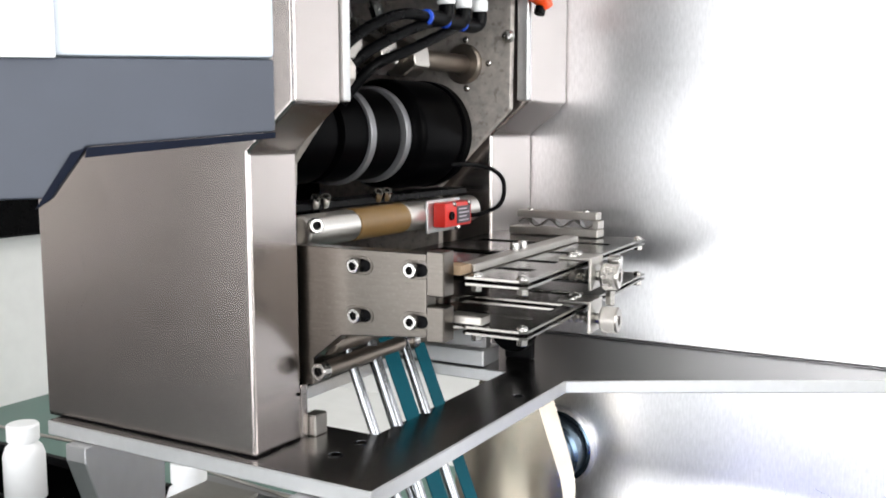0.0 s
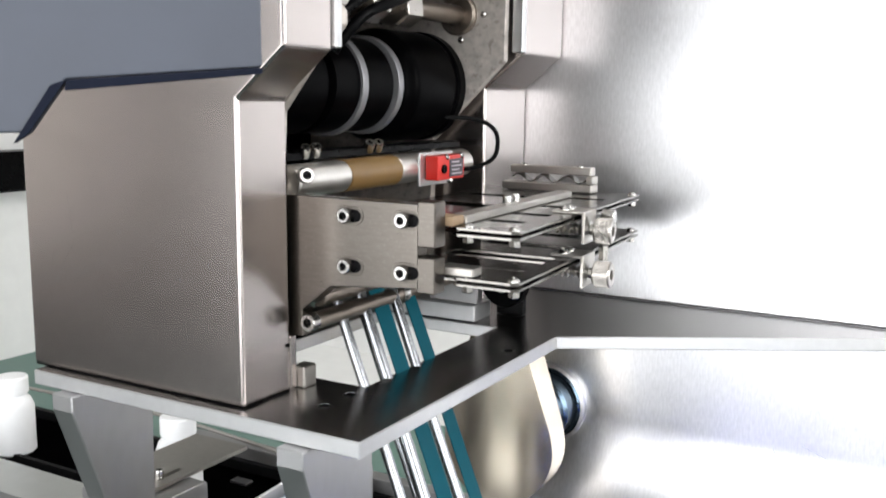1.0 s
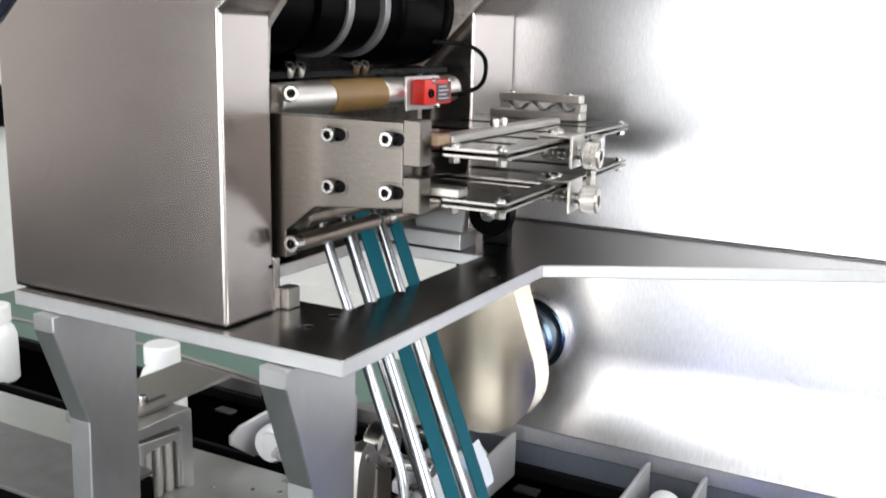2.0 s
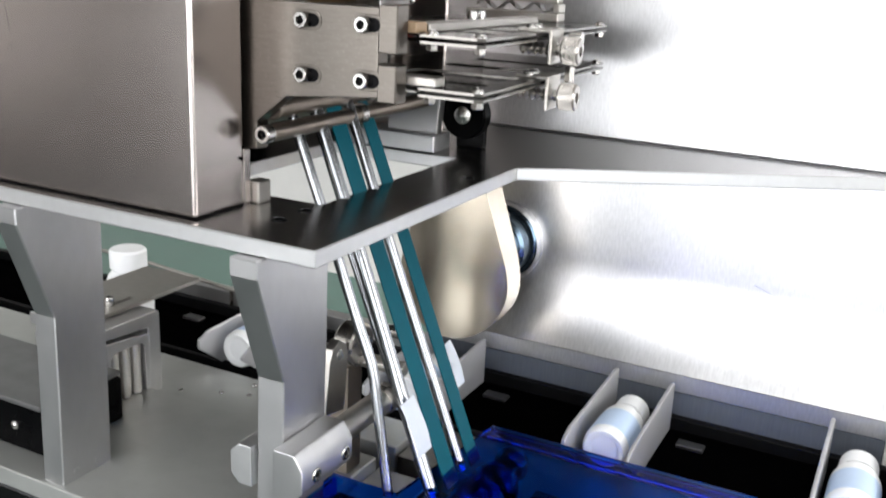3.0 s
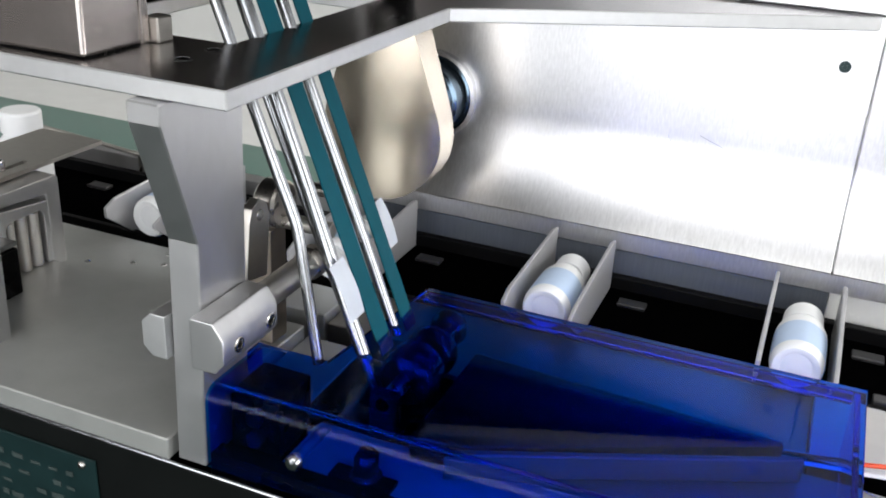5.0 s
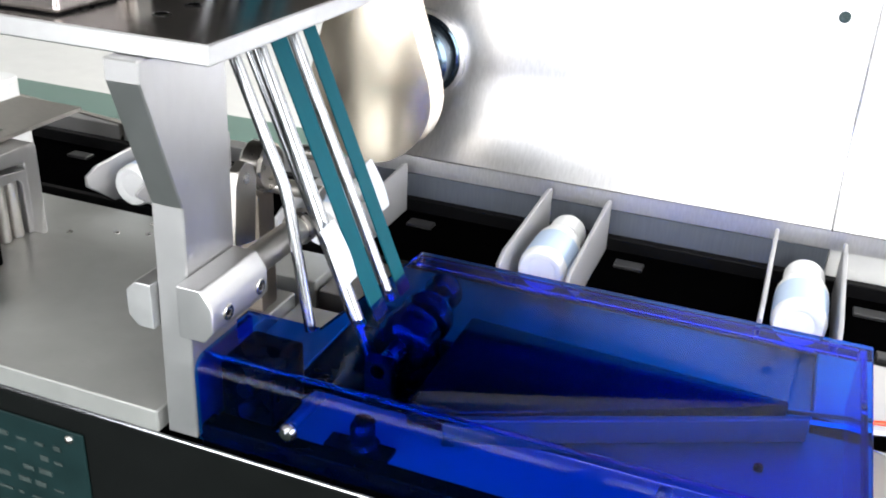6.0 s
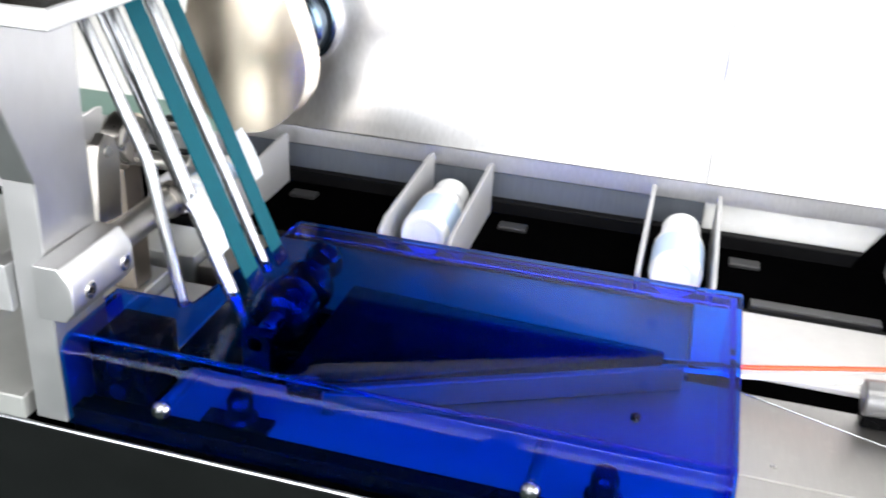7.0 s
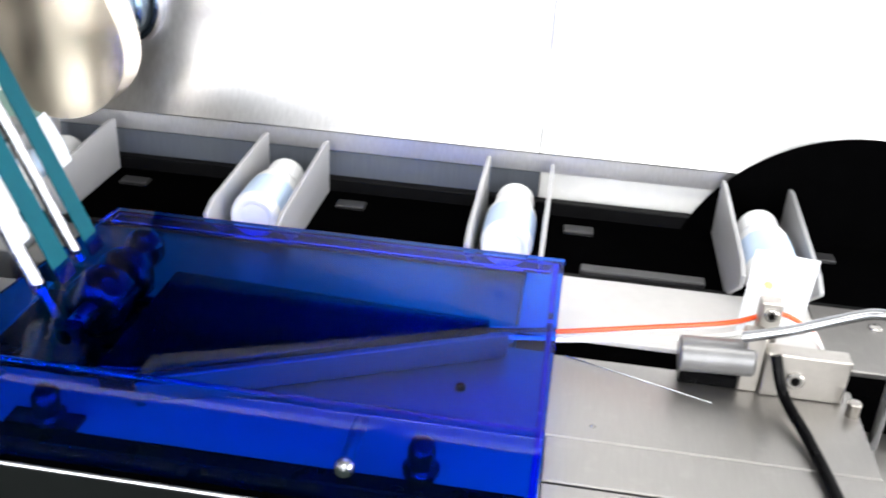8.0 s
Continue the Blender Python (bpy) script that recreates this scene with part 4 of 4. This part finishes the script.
round_screw(lp, (-0.335, 0.040, 0.775), (0, -1, 0), 0.004, 0.003)

# black track and the moving flights
track = thing("conveyor_track", (0.2, 0.38, 0.70), "matt black conveyor track running along the back panel", "conveyor", kind="structure")
bm = bmesh.new()
box(bm, -1.7, 1.7, 0.3045, 0.4195, 0.701, 0.736)
part("track_bed", bm, "black", track)
bm = bmesh.new()
box(bm, -1.7, 1.7, 0.2970, 0.304, 0.701, 0.7415)
part("front_rail", rounded(bm, 0.0008, 1), "track_edge", track)
bm = bmesh.new()
box(bm, -1.7, 1.7, 0.420, 0.430, 0.701, 0.748)
part("back_rail", rounded(bm, 0.0008, 1), "track_edge", track)
bm = bmesh.new()
box(bm, -0.13, 0.329, 0.4305, 0.4395, 0.701, 0.7720)
part("guard_strip", rounded(bm, 0.0008, 1), "band", track)
bm = bmesh.new()
box(bm, 0.3295, 1.7, 0.4345, 0.4395, 0.701, 0.7720)
part("rear_strip", rounded(bm, 0.0008, 1), "clear_tube", track, "pale strip under the back panel")
PHASE = 0.108
for i in range(-6, 8):
    bm = bmesh.new()
    box(bm, PHASE + 0.044 + 0.204 * i, PHASE + 0.070 + 0.204 * i, 0.383, 0.397, 0.736, 0.7395)
    part("chain_lug", rounded(bm, 0.0008, 1), "lug", track)
bm = bmesh.new()
box(bm, 0.372, 0.470, 0.3050, 0.317, 0.736, 0.7445)
part("wear_strip", rounded(bm, 0.0008, 1), "lug", track)
bm = bmesh.new()
box(bm, -0.62, -0.135, 0.4305, 0.450, 0.701, 0.764)
part("rear_strip", rounded(bm, 0.0008, 1), "leg", track, "pale steel strip behind the track")
proto = None
for i in range(-5, 3):
    x = PHASE + 0.204 * i
    if x < -0.35:
        continue
    if proto is None:
        proto = thing("white_bottle", (x, 0.35, 0.742), "white plastic bottle with a pale label, lying in the conveyor", "bottle", "bottles on the conveyor")
        bm = bmesh.new()
        lathe(bm, (x, 0.291, 0.7630), (0, 1, 0), [(0, 0.004), (0.012, 0.003), (0.0145, 0.0006), (0.0180, 0), (0.0200, 0.003), (0.0207, 0.008), (0.0207, 0.054), (0.0190, 0.062), (0.0145, 0.067), (0.0135, 0.072), (0, 0.072)], 32)
        part("bottle_body", bm, "white", proto)
        bm = bmesh.new()
        lathe(bm, (x, 0.3625, 0.7630), (0, 1, 0), [(0, 0), (0.0158, 0), (0.0165, 0.0015), (0.0165, 0.020), (0.0150, 0.022), (0, 0.022)], 32)
        part("cap", bm, "white", proto)
        bm = bmesh.new()
        lathe(bm, (x, 0.301, 0.7630), (0, 1, 0), [(0.0208, 0), (0.0211, 0.0006), (0.0211, 0.036), (0.0208, 0.0366)], 32)
        part("bottle_label", bm, "label_blue", proto, "pale blue label")
        pf = thing("flight_plate", (x, 0.36, 0.74), "upright grey flight plate pushing a bottle", "flight", "flights on the conveyor")
        bm = bmesh.new()
        prism(bm, [(0.263, 0.7680), (0.297, 0.7430), (0.305, 0.7362), (0.418, 0.7362), (0.418, 0.788), (0.408, 0.790), (0.278, 0.784), (0.263, 0.778)], "x", x - 0.030, x - 0.0265)
        part("flight_blade", rounded(bm, 0.0008, 1), "fin", pf)
        bm = bmesh.new()
        prism(bm, [(0.263, 0.7680), (0.297, 0.7430), (0.305, 0.7362), (0.418, 0.7362), (0.418, 0.786), (0.408, 0.788), (0.278, 0.778), (0.263, 0.772)], "x", x + 0.0265, x + 0.030)
        part("flight_blade", rounded(bm, 0.0008, 1), "fin", pf)
    else:
        copy_thing(proto, Matrix.Translation((x, 0.35, 0.742)))
        copy_thing(pf, Matrix.Translation((x, 0.36, 0.74)))

leaf = thing("folded_leaflet", (0.508, 0.2445, 0.743), "white folded leaflet standing before a bottle", "leaflet")
bm = bmesh.new()
prism(bm, [(0.4860, 0.7434), (0.5300, 0.7434), (0.5320, 0.806), (0.4880, 0.810)], "y", 0.2430, 0.2435)
part("front_leaf", bm, "paper", leaf)
bm = bmesh.new()
prism(bm, [(0.4865, 0.7434), (0.5300, 0.7434), (0.5310, 0.801), (0.4885, 0.805)], "y", 0.2455, 0.2460)
part("rear_leaf", bm, "paper", leaf)

# big black guard disc at the turn of the conveyor
gd = thing("guard_disc", (0.61, 0.44, 0.74), "large matt black guard disc at the conveyor turn", "guard")
bm = bmesh.new()
rod(bm, (0.605, 0.4184, 0.681), (0.605, 0.4197, 0.681), 0.156, 72, 0.0004)
part("disc_body", bm, "black", gd)

# ---------------------------------------------------------------- blue cover
CZ = 0.796
cover = thing("blue_cover", (0.16, 0.12, DZ), "transparent blue acrylic guard with a notch for the belts", "cover")
T = 0.004
bm = bmesh.new()
prism(bm, [(-0.041, 0.0294), (0.355, 0.0294), (0.3575, 0.222), (0.030, 0.222), (0.014, 0.086), (-0.041, 0.0855)], "z", CZ - T, CZ)
part("top_sheet", rounded(bm, 0.0005, 1), "blue", cover)
R = 0.011
outer = [(0.018 + R - R * math.cos(a), CZ - R + R * math.sin(a)) for a in (radians(90) * i / 8 for i in range(9))]
inner = [(0.018 + R - (R - T) * math.cos(a), CZ - R + (R - T) * math.sin(a)) for a in (radians(90) * i / 8 for i in range(9))]
bm = bmesh.new()
prism(bm, [(0.018, 0.7358)] + outer + [(0.0292, CZ), (0.0292, CZ - T)] + inner[::-1] + [(0.018 + T, 0.7358)], "x", -0.041, 0.355)
part("front_sheet", bm, "blue", cover)
bm = bmesh.new()
box(bm, -0.040, 0.349, 0.0224, 0.036, 0.7015, DZ + 0.003)
part("hinge_strip", rounded(bm, 0.001, 1), "hose", cover, "black strip along the front")
bm = bmesh.new()
prism(bm, [(0.0230, 0.7425)] + [(0.0295 - 0.0065 * math.cos(a), CZ - 0.0115 + 0.0065 * math.sin(a)) for a in (radians(90) * i / 8 for i in range(9))] + [(0.085, CZ - T - 0.0010), (0.085, 0.7425)], "x", -0.041, -0.037)
part("end_sheet", rounded(bm, 0.0004, 1), "blue", cover)
bm = bmesh.new()
prism(bm, [(0.0230, 0.7435)] + [(0.0295 - 0.0065 * math.cos(a), CZ - 0.0115 + 0.0065 * math.sin(a)) for a in (radians(90) * i / 8 for i in range(9))] + [(0.221, CZ - T - 0.0010), (0.221, 0.7435)], "x", 0.350, 0.354)
part("end_sheet", rounded(bm, 0.0004, 1), "blue", cover)
bm = bmesh.new()
box(bm, 0.0315, 0.3490, 0.2080, 0.2210, CZ - T - 0.0040, CZ - T - 0.0006)
part("rear_lip", rounded(bm, 0.0004, 1), "blue", cover)
for x in (0.028, 0.251):
    bm = bmesh.new()
    lathe(bm, (x, 0.0178, 0.762), (0, -1, 0), [(0, 0), (0.006, 0), (0.0056, 0.002), (0.0042, 0.0042), (0.0015, 0.005), (0, 0.005)], 20)
    part("screw", bm, "chrome", cover, "round bright screw")
    bm = bmesh.new()
    rod(bm, (x, 0.0225, 0.762), (x, 0.060, 0.762), 0.0042, 16)
    part("standoff", bm, "barrel", cover)
for ob in cover.children:
    if ob.name.split(".")[0] in ("front_sheet", "end_sheet"):
        ob.visible_shadow = False
# things seen through the cover
fold = thing("folding_wedge", (0.16, 0.13, DZ), "dark tapering folding wedge under the blue guard", "guide")
bm = bmesh.new()
prism(bm, [(0.082, 0.074), (0.120, 0.080), (0.312, 0.178), (0.312, 0.184), (0.082, 0.198)], "z", DZ + 0.0012, DZ + 0.020)
part("wedge_body", rounded(bm, 0.002, 2), "gloss_black", fold)
bm = bmesh.new()
prism(bm, [(0.110, 0.0665), (0.326, 0.1680), (0.326, 0.1740), (0.110, 0.0740)], "z", DZ + 0.0010, DZ + 0.019)
part("wedge_rail", rounded(bm, 0.001, 1), "brown_steel", fold)
bm = bmesh.new()
prism(bm, [(0.235, 0.1895), (0.292, 0.1855)] + [(0.296 + 0.012 * math.sin(a), 0.1975 - 0.012 * math.cos(a)) for a in (math.pi * i / 8 for i in range(9))] + [(0.235, 0.2075)], "z", DZ + 0.0012, DZ + 0.005)
part("round_end_plate", rounded(bm, 0.0006, 1), "deck", fold, "grey round-ended plate beside the wedge")
for x, y in ((0.318, 0.190), (0.300, 0.128)):
    bm = bmesh.new()
    lathe(bm, (x, y, DZ), (0, 0, 1), [(0, 0), (0.0032, 0), (0.0030, 0.003), (0.0015, 0.0042), (0, 0.0042)], 14)
    tagged(new("pin", finish("pin", bm, "hose")), "small black pin on the deck under the blue guard", "pin", "pins")
rl = thing("roller_set", (0.05, 0.13, DZ), "three black rounded rollers under the blue guard at the belts' end", "roller")
for y0, y1, x, z, r in ((0.124, 0.158, 0.054, 0.766, 0.022), (0.164, 0.188, 0.054, 0.766, 0.020), (0.2005, 0.219, 0.054, 0.770, 0.015)):
    bm = bmesh.new()
    lathe(bm, (x, y0, z), (0, 1, 0), [(0, 0), (r * 0.55, 0), (r * 0.85, 0.0025), (r, 0.008), (r, y1 - y0 - 0.008), (r * 0.85, y1 - y0 - 0.0025), (r * 0.55, y1 - y0), (0, y1 - y0)], 36)
    part("roller_tyre", bm, "gloss_black", rl)
bm = bmesh.new()
rod(bm, (0.054, 0.09, 0.768), (0.054, 0.2195, 0.768), 0.006, 16)
part("axle", bm, "steel", rl)
bm = bmesh.new()
box(bm, 0.044, 0.064, 0.090, 0.100, DZ + 0.001, 0.776)
box(bm, 0.044, 0.064, 0.1895, 0.1990, DZ + 0.001, 0.776)
part("bearing", rounded(bm, 0.001, 1), "gloss_black", rl)
for x, y, r in ((0.066, 0.044, 0.009), (0.289, 0.044, 0.009)):
    bm = bmesh.new()
    if x < 0.1:
        box(bm, x - 0.024, x + 0.020, y - 0.0070, y + 0.0070, DZ + 0.0001, DZ + 0.003)
    else:
        box(bm, x - 0.008, x + 0.008, y - 0.0070, y + 0.0070, DZ + 0.0001, DZ + 0.003)
    lathe(bm, (x, y, DZ + 0.003), (0, 0, 1), [(0, 0), (r * 1.2, 0), (r * 1.2, 0.003), (r * 0.9, 0.005), (r * 0.9, 0.016), (r * 0.7, 0.019), (0, 0.019)], 24)
    tagged(new("thumb_screw", finish("thumb_screw", bm, "gloss_black")), "dark thumb screw on the deck under the blue guard", "screw", "thumb screws")

blk = thing("end_block", (-0.02, 0.05, DZ), "black block with two knobs under the blue guard's end", "block")
bm = bmesh.new()
box(bm, -0.034, 0.004, 0.040, 0.082, DZ + 0.0005, 0.783)
part("block_body", rounded(bm, 0.002, 2), "hose", blk)
for z in (0.755, 0.771):
    bm = bmesh.new()
    lathe(bm, (-0.012, 0.040, z), (0, -1, 0), [(0, 0), (0.006, 0), (0.006, 0.006), (0.0045, 0.008), (0, 0.008)], 20)
    part("knob", bm, "gloss_black", blk)

# ---------------------------------------------------------------- sensor group on the deck at the right
sg = thing("sensor_mount", (0.50, 0.19, DZ), "bright steel sensor mount with a bent rod on the deck", "sensor mount")
bm = bmesh.new()
box(bm, 0.492, 0.545, 0.186, 0.200, DZ, 0.774)
part("mount_block", rounded(bm, 0.001, 1), "guide_bar", sg)
screw(sg, (0.512, 0.186, 0.757), (0, -1, 0), 0.0058, 0.003)
bm = bmesh.new()
rod(bm, (0.438, 0.194, 0.7615), (0.486, 0.194, 0.7640), 0.0120, 24)
part("sensor_barrel", bm, "barrel", sg, "grey cylindrical sensor")
bm = bmesh.new()
box(bm, 0.440, 0.4775, 0.188, 0.202, DZ, 0.7505)
part("barrel_shadow", rounded(bm, 0.001, 1), "hose", sg, "black block for the shadow under the barrel")
bm = bmesh.new()
box(bm, 0.478, 0.491, 0.188, 0.205, DZ, 0.783)
part("barrel_clamp", rounded(bm, 0.001, 1), "guide_bar", sg)
bm = bmesh.new()
sweep(bm, [(0.474, 0.186, 0.784), (0.502, 0.186, 0.793), (0.538, 0.186, 0.8085), (0.552, 0.186, 0.812), (0.564, 0.186, 0.808), (0.570, 0.186, 0.786), (0.571, 0.186, 0.712)], 0.0036, 12)
part("bent_rod", bm, "chrome", sg)
bm = bmesh.new()
box(bm, 0.486, 0.500, 0.205, 0.216, 0.770, 0.800)
part("head_plate", rounded(bm, 0.001, 1), "guide_bar", sg)
screw(sg, (0.493, 0.205, 0.792), (0, -1, 0), 0.0045, 0.003)
bm = bmesh.new()
rod(bm, (0.549, 0.176, 0.705), (0.549, 0.176, 0.752), 0.0045, 14)
part("post", bm, "steel", sg)
screw(sg, (0.546, 0.172, 0.722), (0, -1, 0.2), 0.0055, 0.004)
bm = bmesh.new()
sweep(bm, [(0.496, 0.182, 0.776), (0.503, 0.170, 0.755), (0.513, 0.140, 0.748), (0.520, 0.100, 0.746), (0.526, 0.040, 0.7455), (0.526, 0.008, 0.738), (0.526, 0.0055, 0.55)], 0.0036, 12)
part("cable", bm, "hose", sg, "black cable")
for k, (m, dz, dy) in enumerate((("orange", 0.004, 0.0), ("clear_tube", 0.0, 0.004), ("clear_tube", -0.003, -0.004))):
    bm = bmesh.new()
    y = 0.208 + dy
    sweep(bm, [(0.30, y, 0.7475 + dz * 0.3), (0.352, y, 0.754 + dz * 0.6), (0.42, y, 0.766 + dz), (0.470, y, 0.777 + dz), (0.500, y + 0.012, 0.783 + dz * 0.6), (0.523, y + 0.010, 0.776), (0.532, y, 0.764), (0.532, y - 0.006, 0.743)], 0.0017, 8)
    solo("thin_air_tube", bm, m, "thin orange air tube over the deck" if m == "orange" else "thin clear air tube over the deck", "tube", "thin tubes")
# (the group stands clear of the slot)
for ob in scene.objects:
    if ob.parent is None and ob.name.split(".")[0] in ("sensor_mount", "thin_air_tube"):
        ob.location.y -= 0.0195
# small red lamp of the sensor
lamp_mat = bpy.data.materials.new("red_sensor_light")
lamp_mat.use_nodes = True
lamp_mat.node_tree.nodes["Principled BSDF"].inputs["Base Color"].default_value = (0.8, 0.05, 0.03, 1)
lamp_mat.node_tree.nodes["Principled BSDF"].inputs["Emission Color"].default_value = (1.0, 0.12, 0.04, 1)
lamp_mat.node_tree.nodes["Principled BSDF"].inputs["Emission Strength"].default_value = 6.0
M["lamp"] = lamp_mat
bm = bmesh.new()
lathe(bm, (0.4930, 0.2095, 0.8003), (0, -0.3, 1), [(0, 0), (0.0032, 0), (0.0026, 0.0015), (0, 0.002)], 14)
part("signal_light", bm, "lamp", sg, "tiny glowing red light")

# ---------------------------------------------------------------- left side: guide block, feed conveyor, upright bottles
gb = thing("guide_block", (-0.370, 0.17, 0.753), "grey steel guide block with fluted side under a slotted slide", "block")
GX = -0.328
bm = bmesh.new()
box(bm, GX - 0.090, GX - 0.004, 0.1335, 0.1865, 0.7533, 0.812)
part("block_body", rounded(bm, 0.002, 2), "leg", gb)
bm = bmesh.new()
prism(bm, [(0.1340, 0.7533), (0.1400, 0.7533), (0.1400, 0.800), (0.1440, 0.805), (0.1790, 0.805), (0.1830, 0.800), (0.1830, 0.7533), (0.1890, 0.7533), (0.1890, 0.812), (0.1340, 0.818)], "x", GX - 0.0035, GX + 0.004)
part("side_frame", rounded(bm, 0.0014, 2), "leg", gb)
for y in (0.1475, 0.1615, 0.1755):
    bm = bmesh.new()
    rod(bm, (GX - 0.003, y, 0.7534), (GX - 0.003, y, 0.8045), 0.0058, 20)
    part("flute", bm, "roller_silver", gb)
bm = bmesh.new()
prism(bm, [(0.1310, 0.820), (0.1905, 0.816), (0.1905, 0.7450), (0.2070, 0.7450), (0.2070, 0.828), (0.2040, 0.831), (0.1310, 0.832)], "x", GX - 0.092, GX + 0.0015)
part("yoke", rounded(bm, 0.0018, 2), "leg", gb, "grey bent yoke over the block")
bm = bmesh.new()
slotted(bm, GX - 0.092, GX - 0.018, 0.156, 0.288, 0.8325, 0.8365, [(GX - 0.036, GX - 0.030, 0.172, 0.206)], 0.0)
part("slide_plate", bm, "guide_bar", gb, "brownish slide plate with a slot", False)
screw(gb, (GX - 0.033, 0.176, 0.8366), (0, 0, 1), 0.0048, 0.009)
gw = thing("guide_wire", (-0.6, 0.425, 0.748), "thin bent bright guide wire along the track", "guide wire")
bm = bmesh.new()
sweep(bm, [(-1.1, 0.415, 0.776), (-0.80, 0.420, 0.780), (-0.62, 0.426, 0.782), (-0.50, 0.4285, 0.775), (-0.42, 0.4285, 0.769), (-0.33, 0.4265, 0.7665)], 0.0026, 8)
part("wire", bm, "guide_bar", gw)
for x, y, z in ((-0.80, 0.420, 0.780), (-0.42, 0.4285, 0.769)):
    bm = bmesh.new()
    rod(bm, (x, y, 0.7481), (x, y, z), 0.0022, 8)
    part("wire_post", bm, "steel", gw)
proto2 = None
for x, y in ((-0.475, 0.315), (-0.775, 0.315)):
    if proto2 is None:
        proto2 = thing("upright_bottle", (x, y, 0.736), "white plastic bottle standing upright on the track", "bottle", "upright bottles")
        bm = bmesh.new()
        lathe(bm, (x, y, 0.7363), (0, 0, 1), [(0, 0), (0.024, 0), (0.0268, 0.003), (0.0268, 0.062), (0.023, 0.073), (0.0175, 0.079), (0.0175, 0.083), (0, 0.083)], 28)
        part("bottle_body", bm, "white", proto2)
        bm = bmesh.new()
        lathe(bm, (x, y, 0.8185), (0, 0, 1), [(0, 0), (0.0208, 0), (0.0208, 0.020), (0.019, 0.022), (0, 0.022)], 28)
        part("cap", bm, "white", proto2)
    else:
        copy_thing(proto2, Matrix.Translation((x, y, 0.736)))

# engraved name plate on the cabinet
npl = thing("name_plate", (-0.22, 0.0095, 0.69), "dark green engraved plate with worn lettering on the cabinet front", "sign")
bm = bmesh.new()
box(bm, -0.40, -0.126, 0.0080, 0.0099, 0.62, 0.7165)
part("plate_sheet", rounded(bm, 0.0006, 1), "nameplate", npl)
for x in (-0.138, -0.394):
    for z in (0.710, 0.627):
        round_screw(npl, (x, 0.0080, z), (0, -1, 0), 0.0034, 0.0022)
rnd = random.Random(4)
for r in range(6):
    x = -0.385
    while x < -0.150:
        w = rnd.uniform(0.004, 0.012)
        if rnd.random() < 0.7:
            bm = bmesh.new()
            box(bm, x, x + w, 0.0075, 0.0079, 0.634 + r * 0.0125, 0.634 + r * 0.0125 + rnd.uniform(0.002, 0.005))
            part("print_bar", bm, "engraving", npl)
        x += w + rnd.uniform(0.003, 0.009)

# ---------------------------------------------------------------- control pendant hanging close to the camera
pend = thing("control_pendant", (0.05, -0.16, 1.2), "pale grey control pendant with slate lower skirt, hung from the ceiling", "control box")
UX, UY = 0.714, 0.700


def pendant_part(name, points, n0, n1, mat, width, label=""):
    bm = bmesh.new()
    prism(bm, points, "y", n0, n1)
    rounded(bm, width, 2)
    for v in bm.verts:
        u, n, z = v.co
        v.co = (0.083 + u * UX + n * UY, -0.183 + u * UY - n * UX, z)
    return part(name, bm, mat, pend, label)


pendant_part("skirt", [(0, 1.2225), (-0.0695, 1.2170), (-0.083, 1.1980), (-0.32, 1.1950), (-0.32, 1.2480), (0, 1.2500)], -0.010, 0.0, "fg_dark", 0.0012, "slate grey lower skirt")
pendant_part("body", [(0, 1.2503), (-0.32, 1.2483), (-0.32, 1.55), (0, 1.55)], -0.010, 0.0006, "fg_light", 0.002)
pendant_part("side_panel", [(-0.078, 1.2490), (-0.32, 1.2485), (-0.32, 1.55), (-0.078, 1.55)], 0.0010, 0.0030, "white", 0.0008, "white side panel")
pendant_part("gap_shade_strip", [(0, 1.2223), (-0.0690, 1.2168), (-0.0700, 1.2130), (0, 1.2200)], -0.009, 0.0012, "fg_gap_shade", 0.0003, "navy strip standing in for the shadow gap")
pendant_part("gap_shade_strip", [(-0.0692, 1.2167), (-0.0825, 1.1978), (-0.0880, 1.1940), (-0.0745, 1.2150)], -0.009, 0.0012, "fg_gap_shade", 0.0003, "navy strip standing in for the shadow gap")
bm = bmesh.new()
rod(bm, (0.0, -0.258, 1.54), (0.0, -0.258, 2.949), 0.012, 20)
part("hanger", bm, "frame", pend)

# housings added for the unseen ceiling lamps, and window frames
for x, y in ((0.4, -0.7), (0.9, 2.5)):
    cl = thing("ceiling_lamp", (x, y, 2.95), "flat white housing of an unseen ceiling lamp", "lamp", "ceiling lamps")
    bm = bmesh.new()
    box(bm, x - 0.95, x + 0.95, y - 0.3, y + 0.3, 2.895, 2.949)
    part("lamp_case", rounded(bm, 0.004, 1), "white", cl)
for i, (x0, x1) in enumerate(((-1.95, -0.22), (-0.10, 0.80), (1.35, 2.75))):
    wf = thing("window_%d" % (i + 1), ((x0 + x1) / 2, -3.06, 0.6), "aluminium framed workshop window", "window", kind="structure")
    for a, b, c, d in ((x0, x0 + 0.05, 0.25, 2.6), (x1 - 0.05, x1, 0.25, 2.6), (x0 + 0.051, x1 - 0.051, 0.25, 0.30), (x0 + 0.051, x1 - 0.051, 2.55, 2.6)):
        bm = bmesh.new()
        box(bm, a, b, -3.10, -3.05, c, d)
        part("window_frame", bm, "frame", wf)
    bm = bmesh.new()
    box(bm, x0 + 0.051, x1 - 0.051, -3.08, -3.07, 0.301, 2.549)
    part("pane", bm, "white", wf)
